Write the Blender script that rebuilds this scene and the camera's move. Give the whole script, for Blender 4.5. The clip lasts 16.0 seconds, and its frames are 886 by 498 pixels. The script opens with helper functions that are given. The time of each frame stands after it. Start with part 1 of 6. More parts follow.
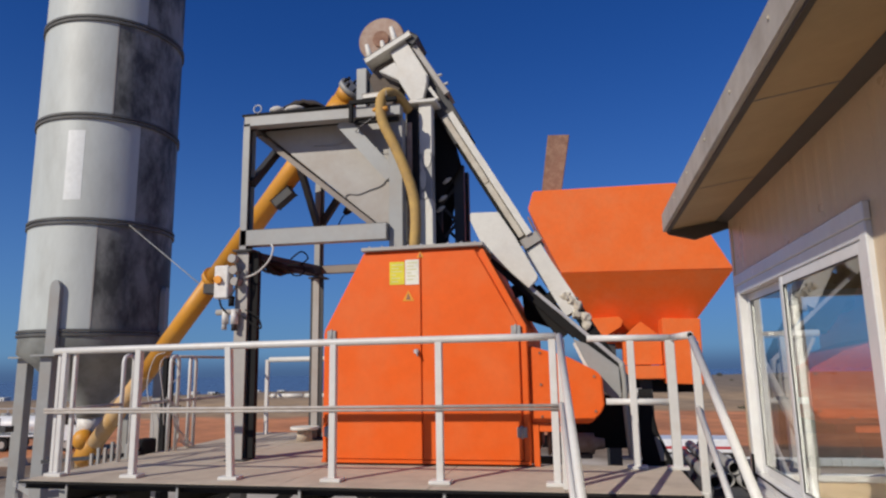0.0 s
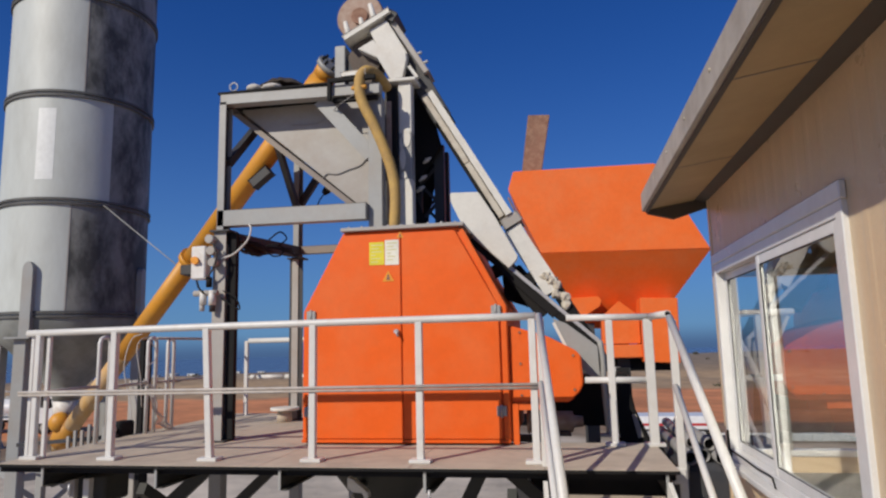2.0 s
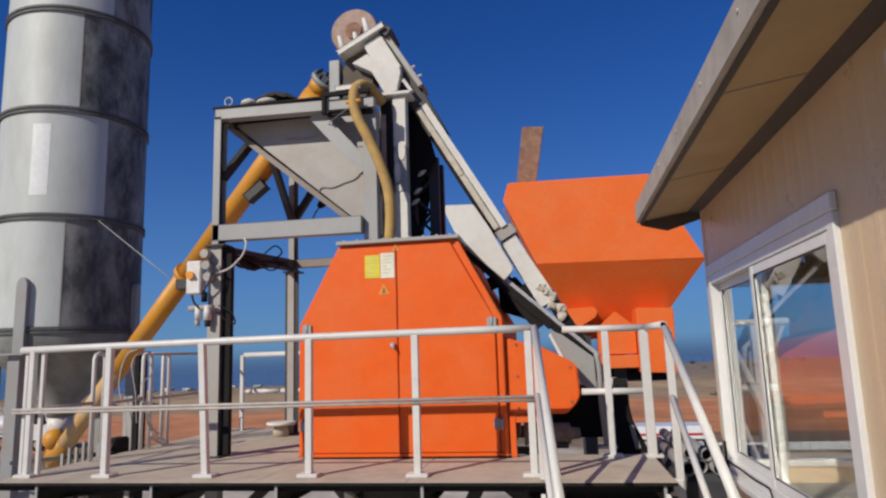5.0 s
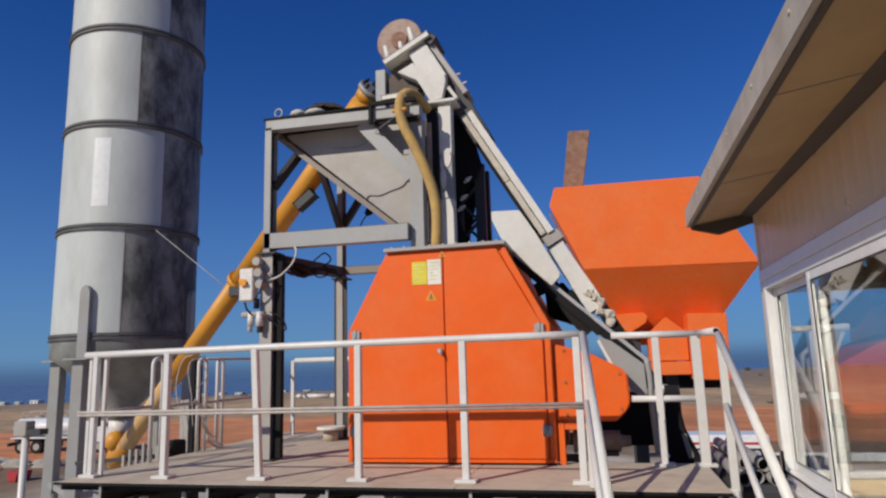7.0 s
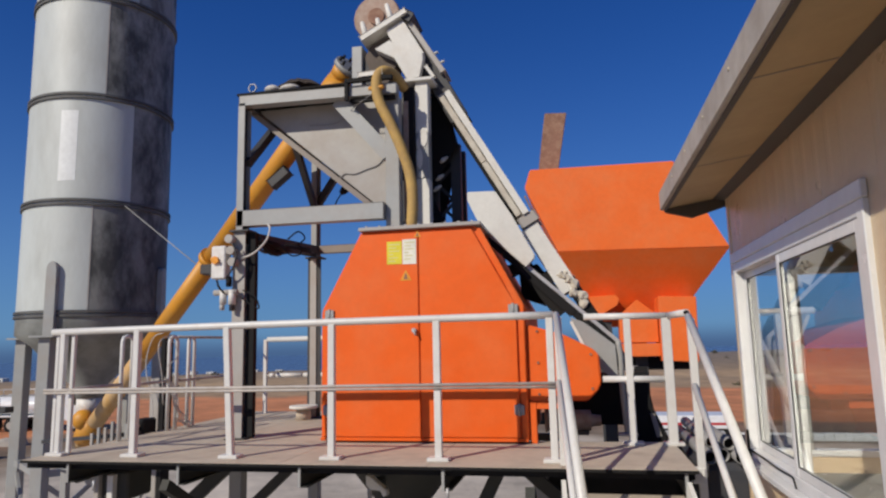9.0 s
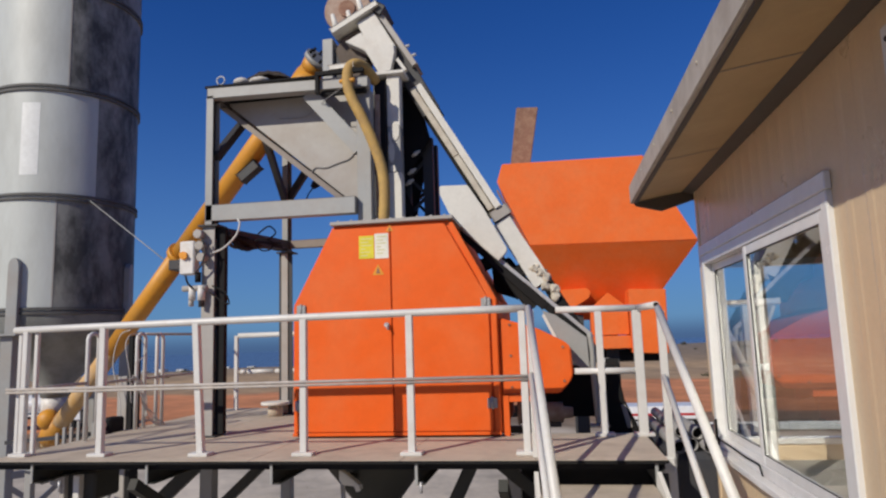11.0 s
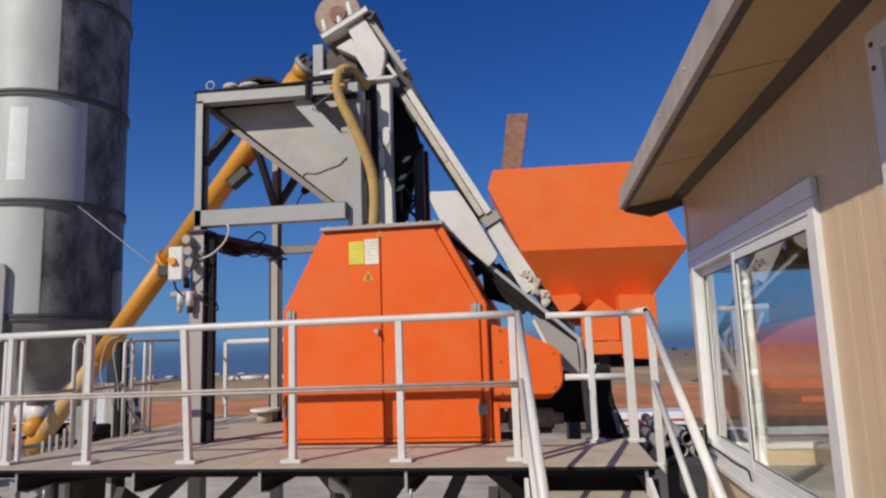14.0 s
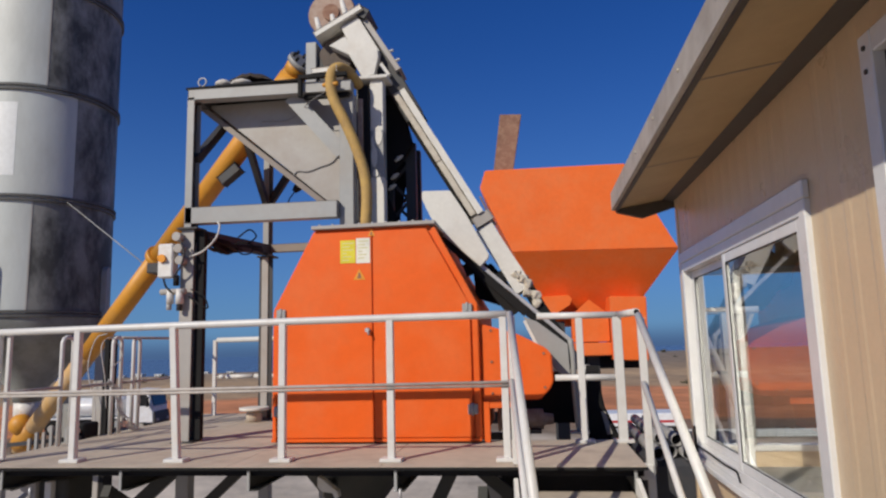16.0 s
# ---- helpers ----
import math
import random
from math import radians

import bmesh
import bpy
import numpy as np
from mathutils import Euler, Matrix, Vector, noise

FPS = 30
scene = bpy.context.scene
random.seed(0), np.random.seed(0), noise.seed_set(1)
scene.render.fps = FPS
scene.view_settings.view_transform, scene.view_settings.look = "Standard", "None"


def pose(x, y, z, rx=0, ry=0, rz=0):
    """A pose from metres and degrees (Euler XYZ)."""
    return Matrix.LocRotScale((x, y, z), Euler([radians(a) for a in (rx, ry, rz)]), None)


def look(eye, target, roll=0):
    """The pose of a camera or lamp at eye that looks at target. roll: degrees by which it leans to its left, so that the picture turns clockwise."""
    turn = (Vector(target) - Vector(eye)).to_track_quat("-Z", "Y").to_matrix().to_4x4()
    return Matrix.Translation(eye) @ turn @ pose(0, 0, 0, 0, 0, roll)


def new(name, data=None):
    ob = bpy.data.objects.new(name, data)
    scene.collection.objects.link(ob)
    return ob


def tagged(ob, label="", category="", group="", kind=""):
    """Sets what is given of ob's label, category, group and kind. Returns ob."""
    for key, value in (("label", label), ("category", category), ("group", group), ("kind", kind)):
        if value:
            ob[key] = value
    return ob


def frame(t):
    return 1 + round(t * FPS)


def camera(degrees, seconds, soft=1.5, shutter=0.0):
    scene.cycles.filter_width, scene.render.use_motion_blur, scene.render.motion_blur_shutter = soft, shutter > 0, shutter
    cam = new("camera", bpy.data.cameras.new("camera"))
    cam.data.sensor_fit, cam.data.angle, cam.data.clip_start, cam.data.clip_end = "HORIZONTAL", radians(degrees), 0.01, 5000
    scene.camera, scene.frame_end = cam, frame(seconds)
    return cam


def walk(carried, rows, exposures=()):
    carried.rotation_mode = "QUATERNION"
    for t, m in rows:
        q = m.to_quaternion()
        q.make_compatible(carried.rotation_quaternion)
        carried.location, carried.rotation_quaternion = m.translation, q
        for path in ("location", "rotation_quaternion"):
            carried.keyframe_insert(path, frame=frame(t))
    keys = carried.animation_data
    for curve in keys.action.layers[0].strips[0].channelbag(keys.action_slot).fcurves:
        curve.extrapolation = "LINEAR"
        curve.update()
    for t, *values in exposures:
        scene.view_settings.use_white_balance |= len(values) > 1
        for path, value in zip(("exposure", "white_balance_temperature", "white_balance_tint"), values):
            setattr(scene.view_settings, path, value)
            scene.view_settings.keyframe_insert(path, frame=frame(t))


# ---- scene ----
cam = camera(67.65, 16.0, soft=2.3)
PATH = [
    (0, pose(-0.003, -0.016, 0.891, 100.033, 0.960, 12.157)),
    (0.5, pose(-0.005, -0.016, 0.896, 99.766, 0.914, 11.891)),
    (1, pose(-0.000, -0.007, 0.890, 98.861, 1.223, 11.134)),
    (1.5, pose(0.001, -0.004, 0.883, 98.720, 1.540, 10.815)),
    (2, pose(-0.003, 0.005, 0.888, 98.335, 1.308, 10.495)),
    (2.5, pose(-0.002, 0.007, 0.887, 98.397, 1.436, 9.852)),
    (3, pose(-0.000, 0.006, 0.888, 98.682, 1.901, 10.438)),
    (3.5, pose(0.003, -0.003, 0.889, 99.192, 1.835, 9.937)),
    (4, pose(0.000, -0.003, 0.894, 99.097, 1.862, 10.024)),
    (6.5, pose(0.004, -0.016, 0.900, 99.967, 1.990, 11.627)),
    (7, pose(0.002, -0.029, 0.901, 99.922, 1.671, 14.212)),
    (7.5, pose(0.001, -0.037, 0.898, 99.267, 1.444, 14.514)),
    (8, pose(0.015, -0.034, 0.892, 99.390, 1.380, 13.901)),
    (8.5, pose(-0.002, -0.026, 0.891, 99.027, 1.405, 12.408)),
    (9, pose(-0.008, -0.018, 0.891, 98.242, 1.275, 11.912)),
    (11.5, pose(-0.003, -0.002, 0.887, 97.717, 2.115, 9.246)),
    (12, pose(0.004, 0.001, 0.888, 97.970, 2.248, 8.999)),
    (12.5, pose(0.000, 0.000, 0.890, 97.966, 2.249, 8.605)),
    (13, pose(-0.002, 0.001, 0.887, 97.999, 2.011, 9.272)),
    (13.5, pose(0.002, 0.008, 0.883, 97.961, 1.860, 9.427)),
    (14, pose(0.004, 0.006, 0.886, 98.198, 1.952, 8.895)),
    (14.5, pose(0.003, -0.003, 0.886, 98.420, 1.912, 8.357)),
    (15, pose(0.003, 0.000, 0.885, 98.269, 1.789, 8.183)),
    (15.5, pose(0.002, 0.005, 0.888, 98.154, 1.721, 8.185)),
    (16, pose(-0.001, 0.012, 0.883, 98.185, 1.522, 8.066)),
]
walk(cam, PATH)

# ---------------------------------------------------------------- light
SUN_FROM = Vector((-0.576, -0.880, 0.678))
world = bpy.data.worlds.new("World")
scene.world = world
world.use_nodes = True
wn, wl = world.node_tree.nodes, world.node_tree.links
wn.clear()
sky = wn.new("ShaderNodeTexSky")
sky.sky_type = 'NISHITA'
sky.sun_disc = False
sky.sun_elevation = radians(32.8)
sky.sun_rotation = radians(213)
sky.air_density, sky.dust_density, sky.ozone_density = 0.75, 0.0, 3.0
hue = wn.new("ShaderNodeMix")
hue.data_type, hue.blend_type = 'RGBA', 'MULTIPLY'
hue.inputs["Factor"].default_value = 1.0
hue.inputs["B"].default_value = (0.25, 0.88, 2.18, 1)
soft_sky = wn.new("ShaderNodeGamma")
soft_sky.inputs["Gamma"].default_value = 0.80
bg = wn.new("ShaderNodeBackground")
bg.inputs["Strength"].default_value = 0.062
wout = wn.new("ShaderNodeOutputWorld")
wl.new(sky.outputs[0], soft_sky.inputs[0])
wl.new(soft_sky.outputs[0], hue.inputs["A"])
# pale haze that thins out with height, the same all round the horizon
wtc = wn.new("ShaderNodeTexCoord")
wsep = wn.new("ShaderNodeSeparateXYZ")
wl.new(wtc.outputs["Generated"], wsep.inputs[0])
wrng = wn.new("ShaderNodeMapRange")
wrng.inputs["From Min"].default_value, wrng.inputs["From Max"].default_value = 0.0, 0.60
wrng.inputs["To Min"].default_value, wrng.inputs["To Max"].default_value = 1.0, 0.0
wl.new(wsep.outputs["Z"], wrng.inputs["Value"])
wpow = wn.new("ShaderNodeMath")
wpow.operation = 'POWER'
wl.new(wrng.outputs["Result"], wpow.inputs[0])
wpow.inputs[1].default_value = 2.8
haze = wn.new("ShaderNodeMix")
haze.data_type = 'RGBA'
wl.new(wpow.outputs[0], haze.inputs["Factor"])
wl.new(hue.outputs["Result"], haze.inputs["A"])
haze.inputs["B"].default_value = (2.4, 4.9, 8.3, 1)
# the bluish dark band of mist that lies on the sea
mist_band = wn.new("ShaderNodeMapRange")
mist_band.interpolation_type = 'SMOOTHSTEP'
mist_band.inputs["From Min"].default_value, mist_band.inputs["From Max"].default_value = -0.010, 0.028
mist_band.inputs["To Min"].default_value, mist_band.inputs["To Max"].default_value = 0.85, 0.0
wl.new(wsep.outputs["Z"], mist_band.inputs["Value"])
mist = wn.new("ShaderNodeMix")
mist.data_type = 'RGBA'
wl.new(mist_band.outputs["Result"], mist.inputs["Factor"])
wl.new(haze.outputs["Result"], mist.inputs["A"])
mist.inputs["B"].default_value = (1.0, 1.9, 4.2, 1)
wl.new(mist.outputs["Result"], bg.inputs[0])
wl.new(bg.outputs[0], wout.inputs[0])

sun_data = bpy.data.lights.new("sun", 'SUN')
sun_data.energy, sun_data.angle, sun_data.color = 4.4, radians(0.53), (1.0, 0.925, 0.80)
sun = new("sun", sun_data)
sun.matrix_world = look(SUN_FROM * 40, (0, 0, 0))
scene.view_settings.exposure = -0.20


# ---------------------------------------------------------------- materials
def material(name, colour, other=None, dirt=None, rough=0.6, metal=0.0, big=0.8, fine=14.0, wear=0.35, bump=0.12,
             stretch=(1, 1, 1), per_object=0.0, gloss=0.5, spread=(0.42, 0.66)):
    """Paint or metal with variation at two scales: broad tint, fine grain, patches of dirt, uneven gloss."""
    m = bpy.data.materials.new(name)
    m.use_nodes = True
    n, l = m.node_tree.nodes, m.node_tree.links
    b = n["Principled BSDF"]
    tc = n.new("ShaderNodeTexCoord")
    mp = n.new("ShaderNodeMapping")
    mp.inputs["Scale"].default_value = stretch
    l.new(tc.outputs["Object"], mp.inputs[0])

    def grain(scale, detail, r=0.6):
        t = n.new("ShaderNodeTexNoise")
        t.inputs["Scale"].default_value, t.inputs["Detail"].default_value = scale, detail
        t.inputs["Roughness"].default_value = r
        l.new(mp.outputs[0], t.inputs["Vector"])
        return t

    def blend(fac, a, c, kind='MIX'):
        x = n.new("ShaderNodeMix")
        x.data_type, x.blend_type = 'RGBA', kind
        for sock, v in ((x.inputs["Factor"], fac), (x.inputs["A"], a), (x.inputs["B"], c)):
            if hasattr(v, "links"):
                l.new(v, sock)
            else:
                sock.default_value = v if isinstance(v, float) else (*v, 1)
        return x.outputs["Result"]

    def ramp(src, a, c):
        r = n.new("ShaderNodeMapRange")
        r.inputs["From Min"].default_value, r.inputs["From Max"].default_value = a, c
        l.new(src, r.inputs["Value"])
        return r.outputs["Result"]

    g1, g2, g3 = grain(big, 3), grain(fine, 5, 0.7), grain(big * 3.1, 6, 0.65)
    other = other or tuple(min(1, c * 0.82) for c in colour)
    dirt = dirt or tuple(c * 0.55 + 0.05 * k for c, k in zip(colour, (1.0, 0.8, 0.6)))
    col = blend(ramp(g1.outputs[0], 0.35, 0.68), colour, other)
    mul = n.new("ShaderNodeMath")
    mul.operation = 'MULTIPLY'
    l.new(ramp(g3.outputs[0], *spread), mul.inputs[0])
    mul.inputs[1].default_value = wear
    col = blend(mul.outputs[0], col, dirt)
    sm = n.new("ShaderNodeMapRange")
    sm.inputs["To Min"].default_value, sm.inputs["To Max"].default_value = 0.88, 1.08
    l.new(g2.outputs[0], sm.inputs["Value"])
    hs = n.new("ShaderNodeHueSaturation")
    l.new(sm.outputs[0], hs.inputs["Value"])
    l.new(col, hs.inputs["Color"])
    out = hs.outputs[0]
    if per_object:
        oi = n.new("ShaderNodeObjectInfo")
        pm = n.new("ShaderNodeMapRange")
        pm.inputs["To Min"].default_value, pm.inputs["To Max"].default_value = 1 - per_object, 1 + per_object
        l.new(oi.outputs["Random"], pm.inputs["Value"])
        h2 = n.new("ShaderNodeHueSaturation")
        l.new(pm.outputs[0], h2.inputs["Value"])
        l.new(out, h2.inputs["Color"])
        out = h2.outputs[0]
    l.new(out, b.inputs["Base Color"])
    rr = n.new("ShaderNodeMapRange")
    rr.inputs["To Min"].default_value, rr.inputs["To Max"].default_value = max(0.03, rough - 0.12), min(1, rough + 0.14)
    l.new(g3.outputs[0], rr.inputs["Value"])
    l.new(rr.outputs[0], b.inputs["Roughness"])
    b.inputs["Metallic"].default_value = metal
    b.inputs["Specular IOR Level"].default_value = gloss
    if bump:
        bp = n.new("ShaderNodeBump")
        bp.inputs["Strength"].default_value, bp.inputs["Distance"].default_value = bump, 0.02
        l.new(g2.outputs[0], bp.inputs["Height"])
        l.new(bp.outputs[0], b.inputs["Normal"])
    return m


ORANGE = material("orange_paint", (0.80, 0.122, 0.010), (0.75, 0.110, 0.009), (0.70, 0.18, 0.055), rough=0.5, wear=0.34, bump=0.03, gloss=0.25)
ORANGE_DUSTY = material("dusty_orange_paint", (0.84, 0.158, 0.025), (0.79, 0.142, 0.021), (0.70, 0.23, 0.09), rough=0.6, wear=0.28, bump=0.04, gloss=0.25)
GREY_PAINT = material("grey_steel_paint", (0.335, 0.34, 0.33), (0.28, 0.287, 0.282), (0.31, 0.255, 0.20), rough=0.5, wear=0.35, bump=0.06)
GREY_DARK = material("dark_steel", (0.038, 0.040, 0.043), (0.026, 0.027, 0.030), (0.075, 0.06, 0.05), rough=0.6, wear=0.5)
# darker than the paint above deck: shade under the platform is in the colour
UNDER_STEEL = material("shade_darkened_underside_steel", (0.034, 0.036, 0.031), (0.024, 0.026, 0.023), (0.06, 0.05, 0.038), rough=0.7, wear=0.5)
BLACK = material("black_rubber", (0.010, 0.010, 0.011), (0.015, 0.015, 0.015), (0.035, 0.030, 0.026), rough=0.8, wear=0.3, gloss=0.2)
PLATE_GREY = material("pale_grey_sheet", (0.39, 0.37, 0.34), (0.35, 0.33, 0.305), (0.30, 0.235, 0.175), rough=0.55, wear=0.35, bump=0.05)
CEMENT_WHITE = material("cement_dusted_white", (0.71, 0.69, 0.63), (0.65, 0.63, 0.57), (0.46, 0.37, 0.28), rough=0.85, wear=0.32, big=1.6, fine=26, bump=0.15, spread=(0.5, 0.75))
CEMENT_GREY = material("cement_crusted_grey", (0.60, 0.555, 0.46), (0.53, 0.48, 0.39), (0.34, 0.26, 0.19), rough=0.9, wear=0.4, big=2.0, fine=26, bump=0.25)
RAIL_WHITE = material("white_rail_paint", (0.67, 0.66, 0.63), (0.61, 0.595, 0.56), (0.55, 0.43, 0.33), rough=0.4, wear=0.35, big=2.5, bump=0.05, spread=(0.55, 0.75))
MID_RAIL = material("worn_grey_rail", (0.44, 0.41, 0.38), (0.52, 0.48, 0.44), (0.30, 0.23, 0.17), rough=0.5, wear=0.5, big=3, stretch=(1, 3, 3))
YELLOW = material("yellow_paint", (0.68, 0.30, 0.020), (0.60, 0.26, 0.018), (0.40, 0.23, 0.07), rough=0.5, wear=0.4, bump=0.08)
YELLOW_DUSTY = material("cement_dusted_yellow_paint", (0.62, 0.31, 0.06), (0.55, 0.35, 0.14), (0.55, 0.43, 0.29), rough=0.75, wear=0.75, big=0.9, fine=20, bump=0.12)
HOSE = material("ribbed_yellow_hose", (0.52, 0.34, 0.10), (0.44, 0.27, 0.08), (0.28, 0.18, 0.09), rough=0.75, wear=0.5, big=3)
RUST = material("rusted_steel", (0.25, 0.125, 0.08), (0.185, 0.088, 0.055), (0.38, 0.24, 0.16), rough=0.8, wear=0.6, big=3, fine=30, bump=0.3)
RUST_PALE = material("dusty_brown_steel", (0.36, 0.24, 0.18), (0.28, 0.17, 0.12), (0.45, 0.36, 0.29), rough=0.7, wear=0.6, big=4, fine=30, bump=0.2)
DECK = material("dusty_deck_plate", (0.56, 0.475, 0.37), (0.49, 0.415, 0.325), (0.31, 0.245, 0.19), rough=0.9, wear=0.45, big=1.3, fine=40, bump=0.25, per_object=0.05)
GALV = material("galvanised_steel", (0.52, 0.52, 0.52), (0.44, 0.44, 0.45), (0.40, 0.35, 0.30), rough=0.45, metal=0.4, wear=0.3, big=4)
SILO = material("silo_shell_paint", (0.51, 0.54, 0.515), (0.46, 0.485, 0.46), (0.32, 0.32, 0.285), rough=0.5, wear=0.45, big=0.55, fine=9, bump=0.05, stretch=(1, 1, 0.35), spread=(0.45, 0.72))
# stained sheet, darkened further to carry the silo's shaded side
SILO_WORN_SHADED = material("worn_shaded_silo_sheet", (0.27, 0.27, 0.25), (0.16, 0.162, 0.15), (0.030, 0.030, 0.027), rough=0.6, wear=0.85, big=0.75, fine=10, bump=0.06, stretch=(1, 1, 0.5), spread=(0.40, 0.60))
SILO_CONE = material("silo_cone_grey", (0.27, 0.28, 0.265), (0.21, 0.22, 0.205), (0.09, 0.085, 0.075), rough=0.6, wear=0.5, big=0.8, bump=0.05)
RING_GREY = material("dirty_ring_steel", (0.11, 0.11, 0.105), (0.08, 0.08, 0.075), (0.05, 0.045, 0.04), rough=0.65, wear=0.5)
PATCH = material("bleached_sticker", (0.74, 0.76, 0.74), (0.69, 0.71, 0.69), (0.56, 0.57, 0.54), rough=0.45, wear=0.3, big=4)
CABIN_WALL = material("beige_sandwich_panel", (0.63, 0.485, 0.31), (0.60, 0.46, 0.295), (0.50, 0.375, 0.24), rough=0.30, gloss=0.5, wear=0.2, big=1.2, fine=60, bump=0.03)
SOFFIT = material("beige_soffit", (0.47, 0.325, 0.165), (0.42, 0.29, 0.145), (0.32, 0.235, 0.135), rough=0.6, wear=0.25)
FASCIA = material("grey_fascia", (0.46, 0.41, 0.34), (0.40, 0.355, 0.295), (0.26, 0.21, 0.16), rough=0.5, wear=0.45, big=3)
TRIM_BROWN = material("grey_cove_trim", (0.26, 0.22, 0.18), (0.23, 0.19, 0.16), rough=0.6, wear=0.2)
# brown trim made darker to hold the shade under the eaves
COVE_SHADED = material("shaded_brown_cove_trim", (0.075, 0.060, 0.046), (0.06, 0.048, 0.037), rough=0.6, wear=0.2)
ALU_WHITE = material("white_window_profile", (0.68, 0.68, 0.67), (0.64, 0.64, 0.63), (0.6, 0.55, 0.5), rough=0.22, wear=0.15, big=3, bump=0.01)
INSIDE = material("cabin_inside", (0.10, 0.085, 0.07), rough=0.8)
STICK_YELLOW = material("yellow_notice", (0.72, 0.62, 0.02), rough=0.5, wear=0.2, big=6)
STICK_WHITE = material("white_notice", (0.80, 0.78, 0.66), rough=0.5, wear=0.2, big=6)
STICK_INK = material("notice_print", (0.66, 0.62, 0.28), rough=0.6)
WARN = material("amber_warning", (0.85, 0.33, 0.01), rough=0.5, wear=0.2, big=6)
BOX_WHITE = material("white_plastic_box", (0.74, 0.72, 0.68), (0.66, 0.64, 0.60), (0.45, 0.38, 0.30), rough=0.5, wear=0.35, big=5)
CABLE_PALE = material("pale_cable", (0.62, 0.60, 0.56), rough=0.6)
TRUCK_WHITE = material("white_truck_paint", (0.76, 0.77, 0.78), (0.70, 0.71, 0.72), (0.5, 0.42, 0.34), rough=0.35, wear=0.3, big=1.2)
RED_PAINT = material("red_paint", (0.50, 0.03, 0.035), (0.42, 0.025, 0.03), rough=0.5, wear=0.4)
NAVY = material("dark_tarpaulin", (0.025, 0.028, 0.036), (0.035, 0.037, 0.045), (0.07, 0.06, 0.055), rough=0.7, wear=0.4, big=2, bump=0.4)
PIPE_GREY = material("grey_plastic_pipe", (0.30, 0.29, 0.28), (0.24, 0.235, 0.23), rough=0.5, wear=0.4)
HOUSE_WHITE = material("far_white_plaster", (0.72, 0.72, 0.70), rough=0.8)
SACK = material("woven_sack", (0.55, 0.52, 0.47), (0.55, 0.52, 0.47), rough=0.9, wear=0.4, big=5, bump=0.4)
TARP_BROWN = material("brown_tarpaulin", (0.10, 0.08, 0.065), (0.14, 0.11, 0.09), rough=0.85, wear=0.5, big=4, bump=0.4)
CONCRETE = material("yard_concrete", (0.40, 0.365, 0.32), (0.34, 0.31, 0.27), (0.25, 0.21, 0.18), rough=0.9, wear=0.4, big=0.25, fine=3, bump=0.1)

GLASS = bpy.data.materials.new("window_glass")
GLASS.use_nodes = True
_b = GLASS.node_tree.nodes["Principled BSDF"]
_b.inputs["Base Color"].default_value = (0.93, 0.96, 0.95, 1)
_b.inputs["Roughness"].default_value = 0.01
_b.inputs["IOR"].default_value = 1.5
_b.inputs["Transmission Weight"].default_value = 1.0

DARK_GLASS = bpy.data.materials.new("tinted_glass")
DARK_GLASS.use_nodes = True
_b = DARK_GLASS.node_tree.nodes["Principled BSDF"]
_b.inputs["Base Color"].default_value = (0.015, 0.018, 0.02, 1)
_b.inputs["Roughness"].default_value = 0.04


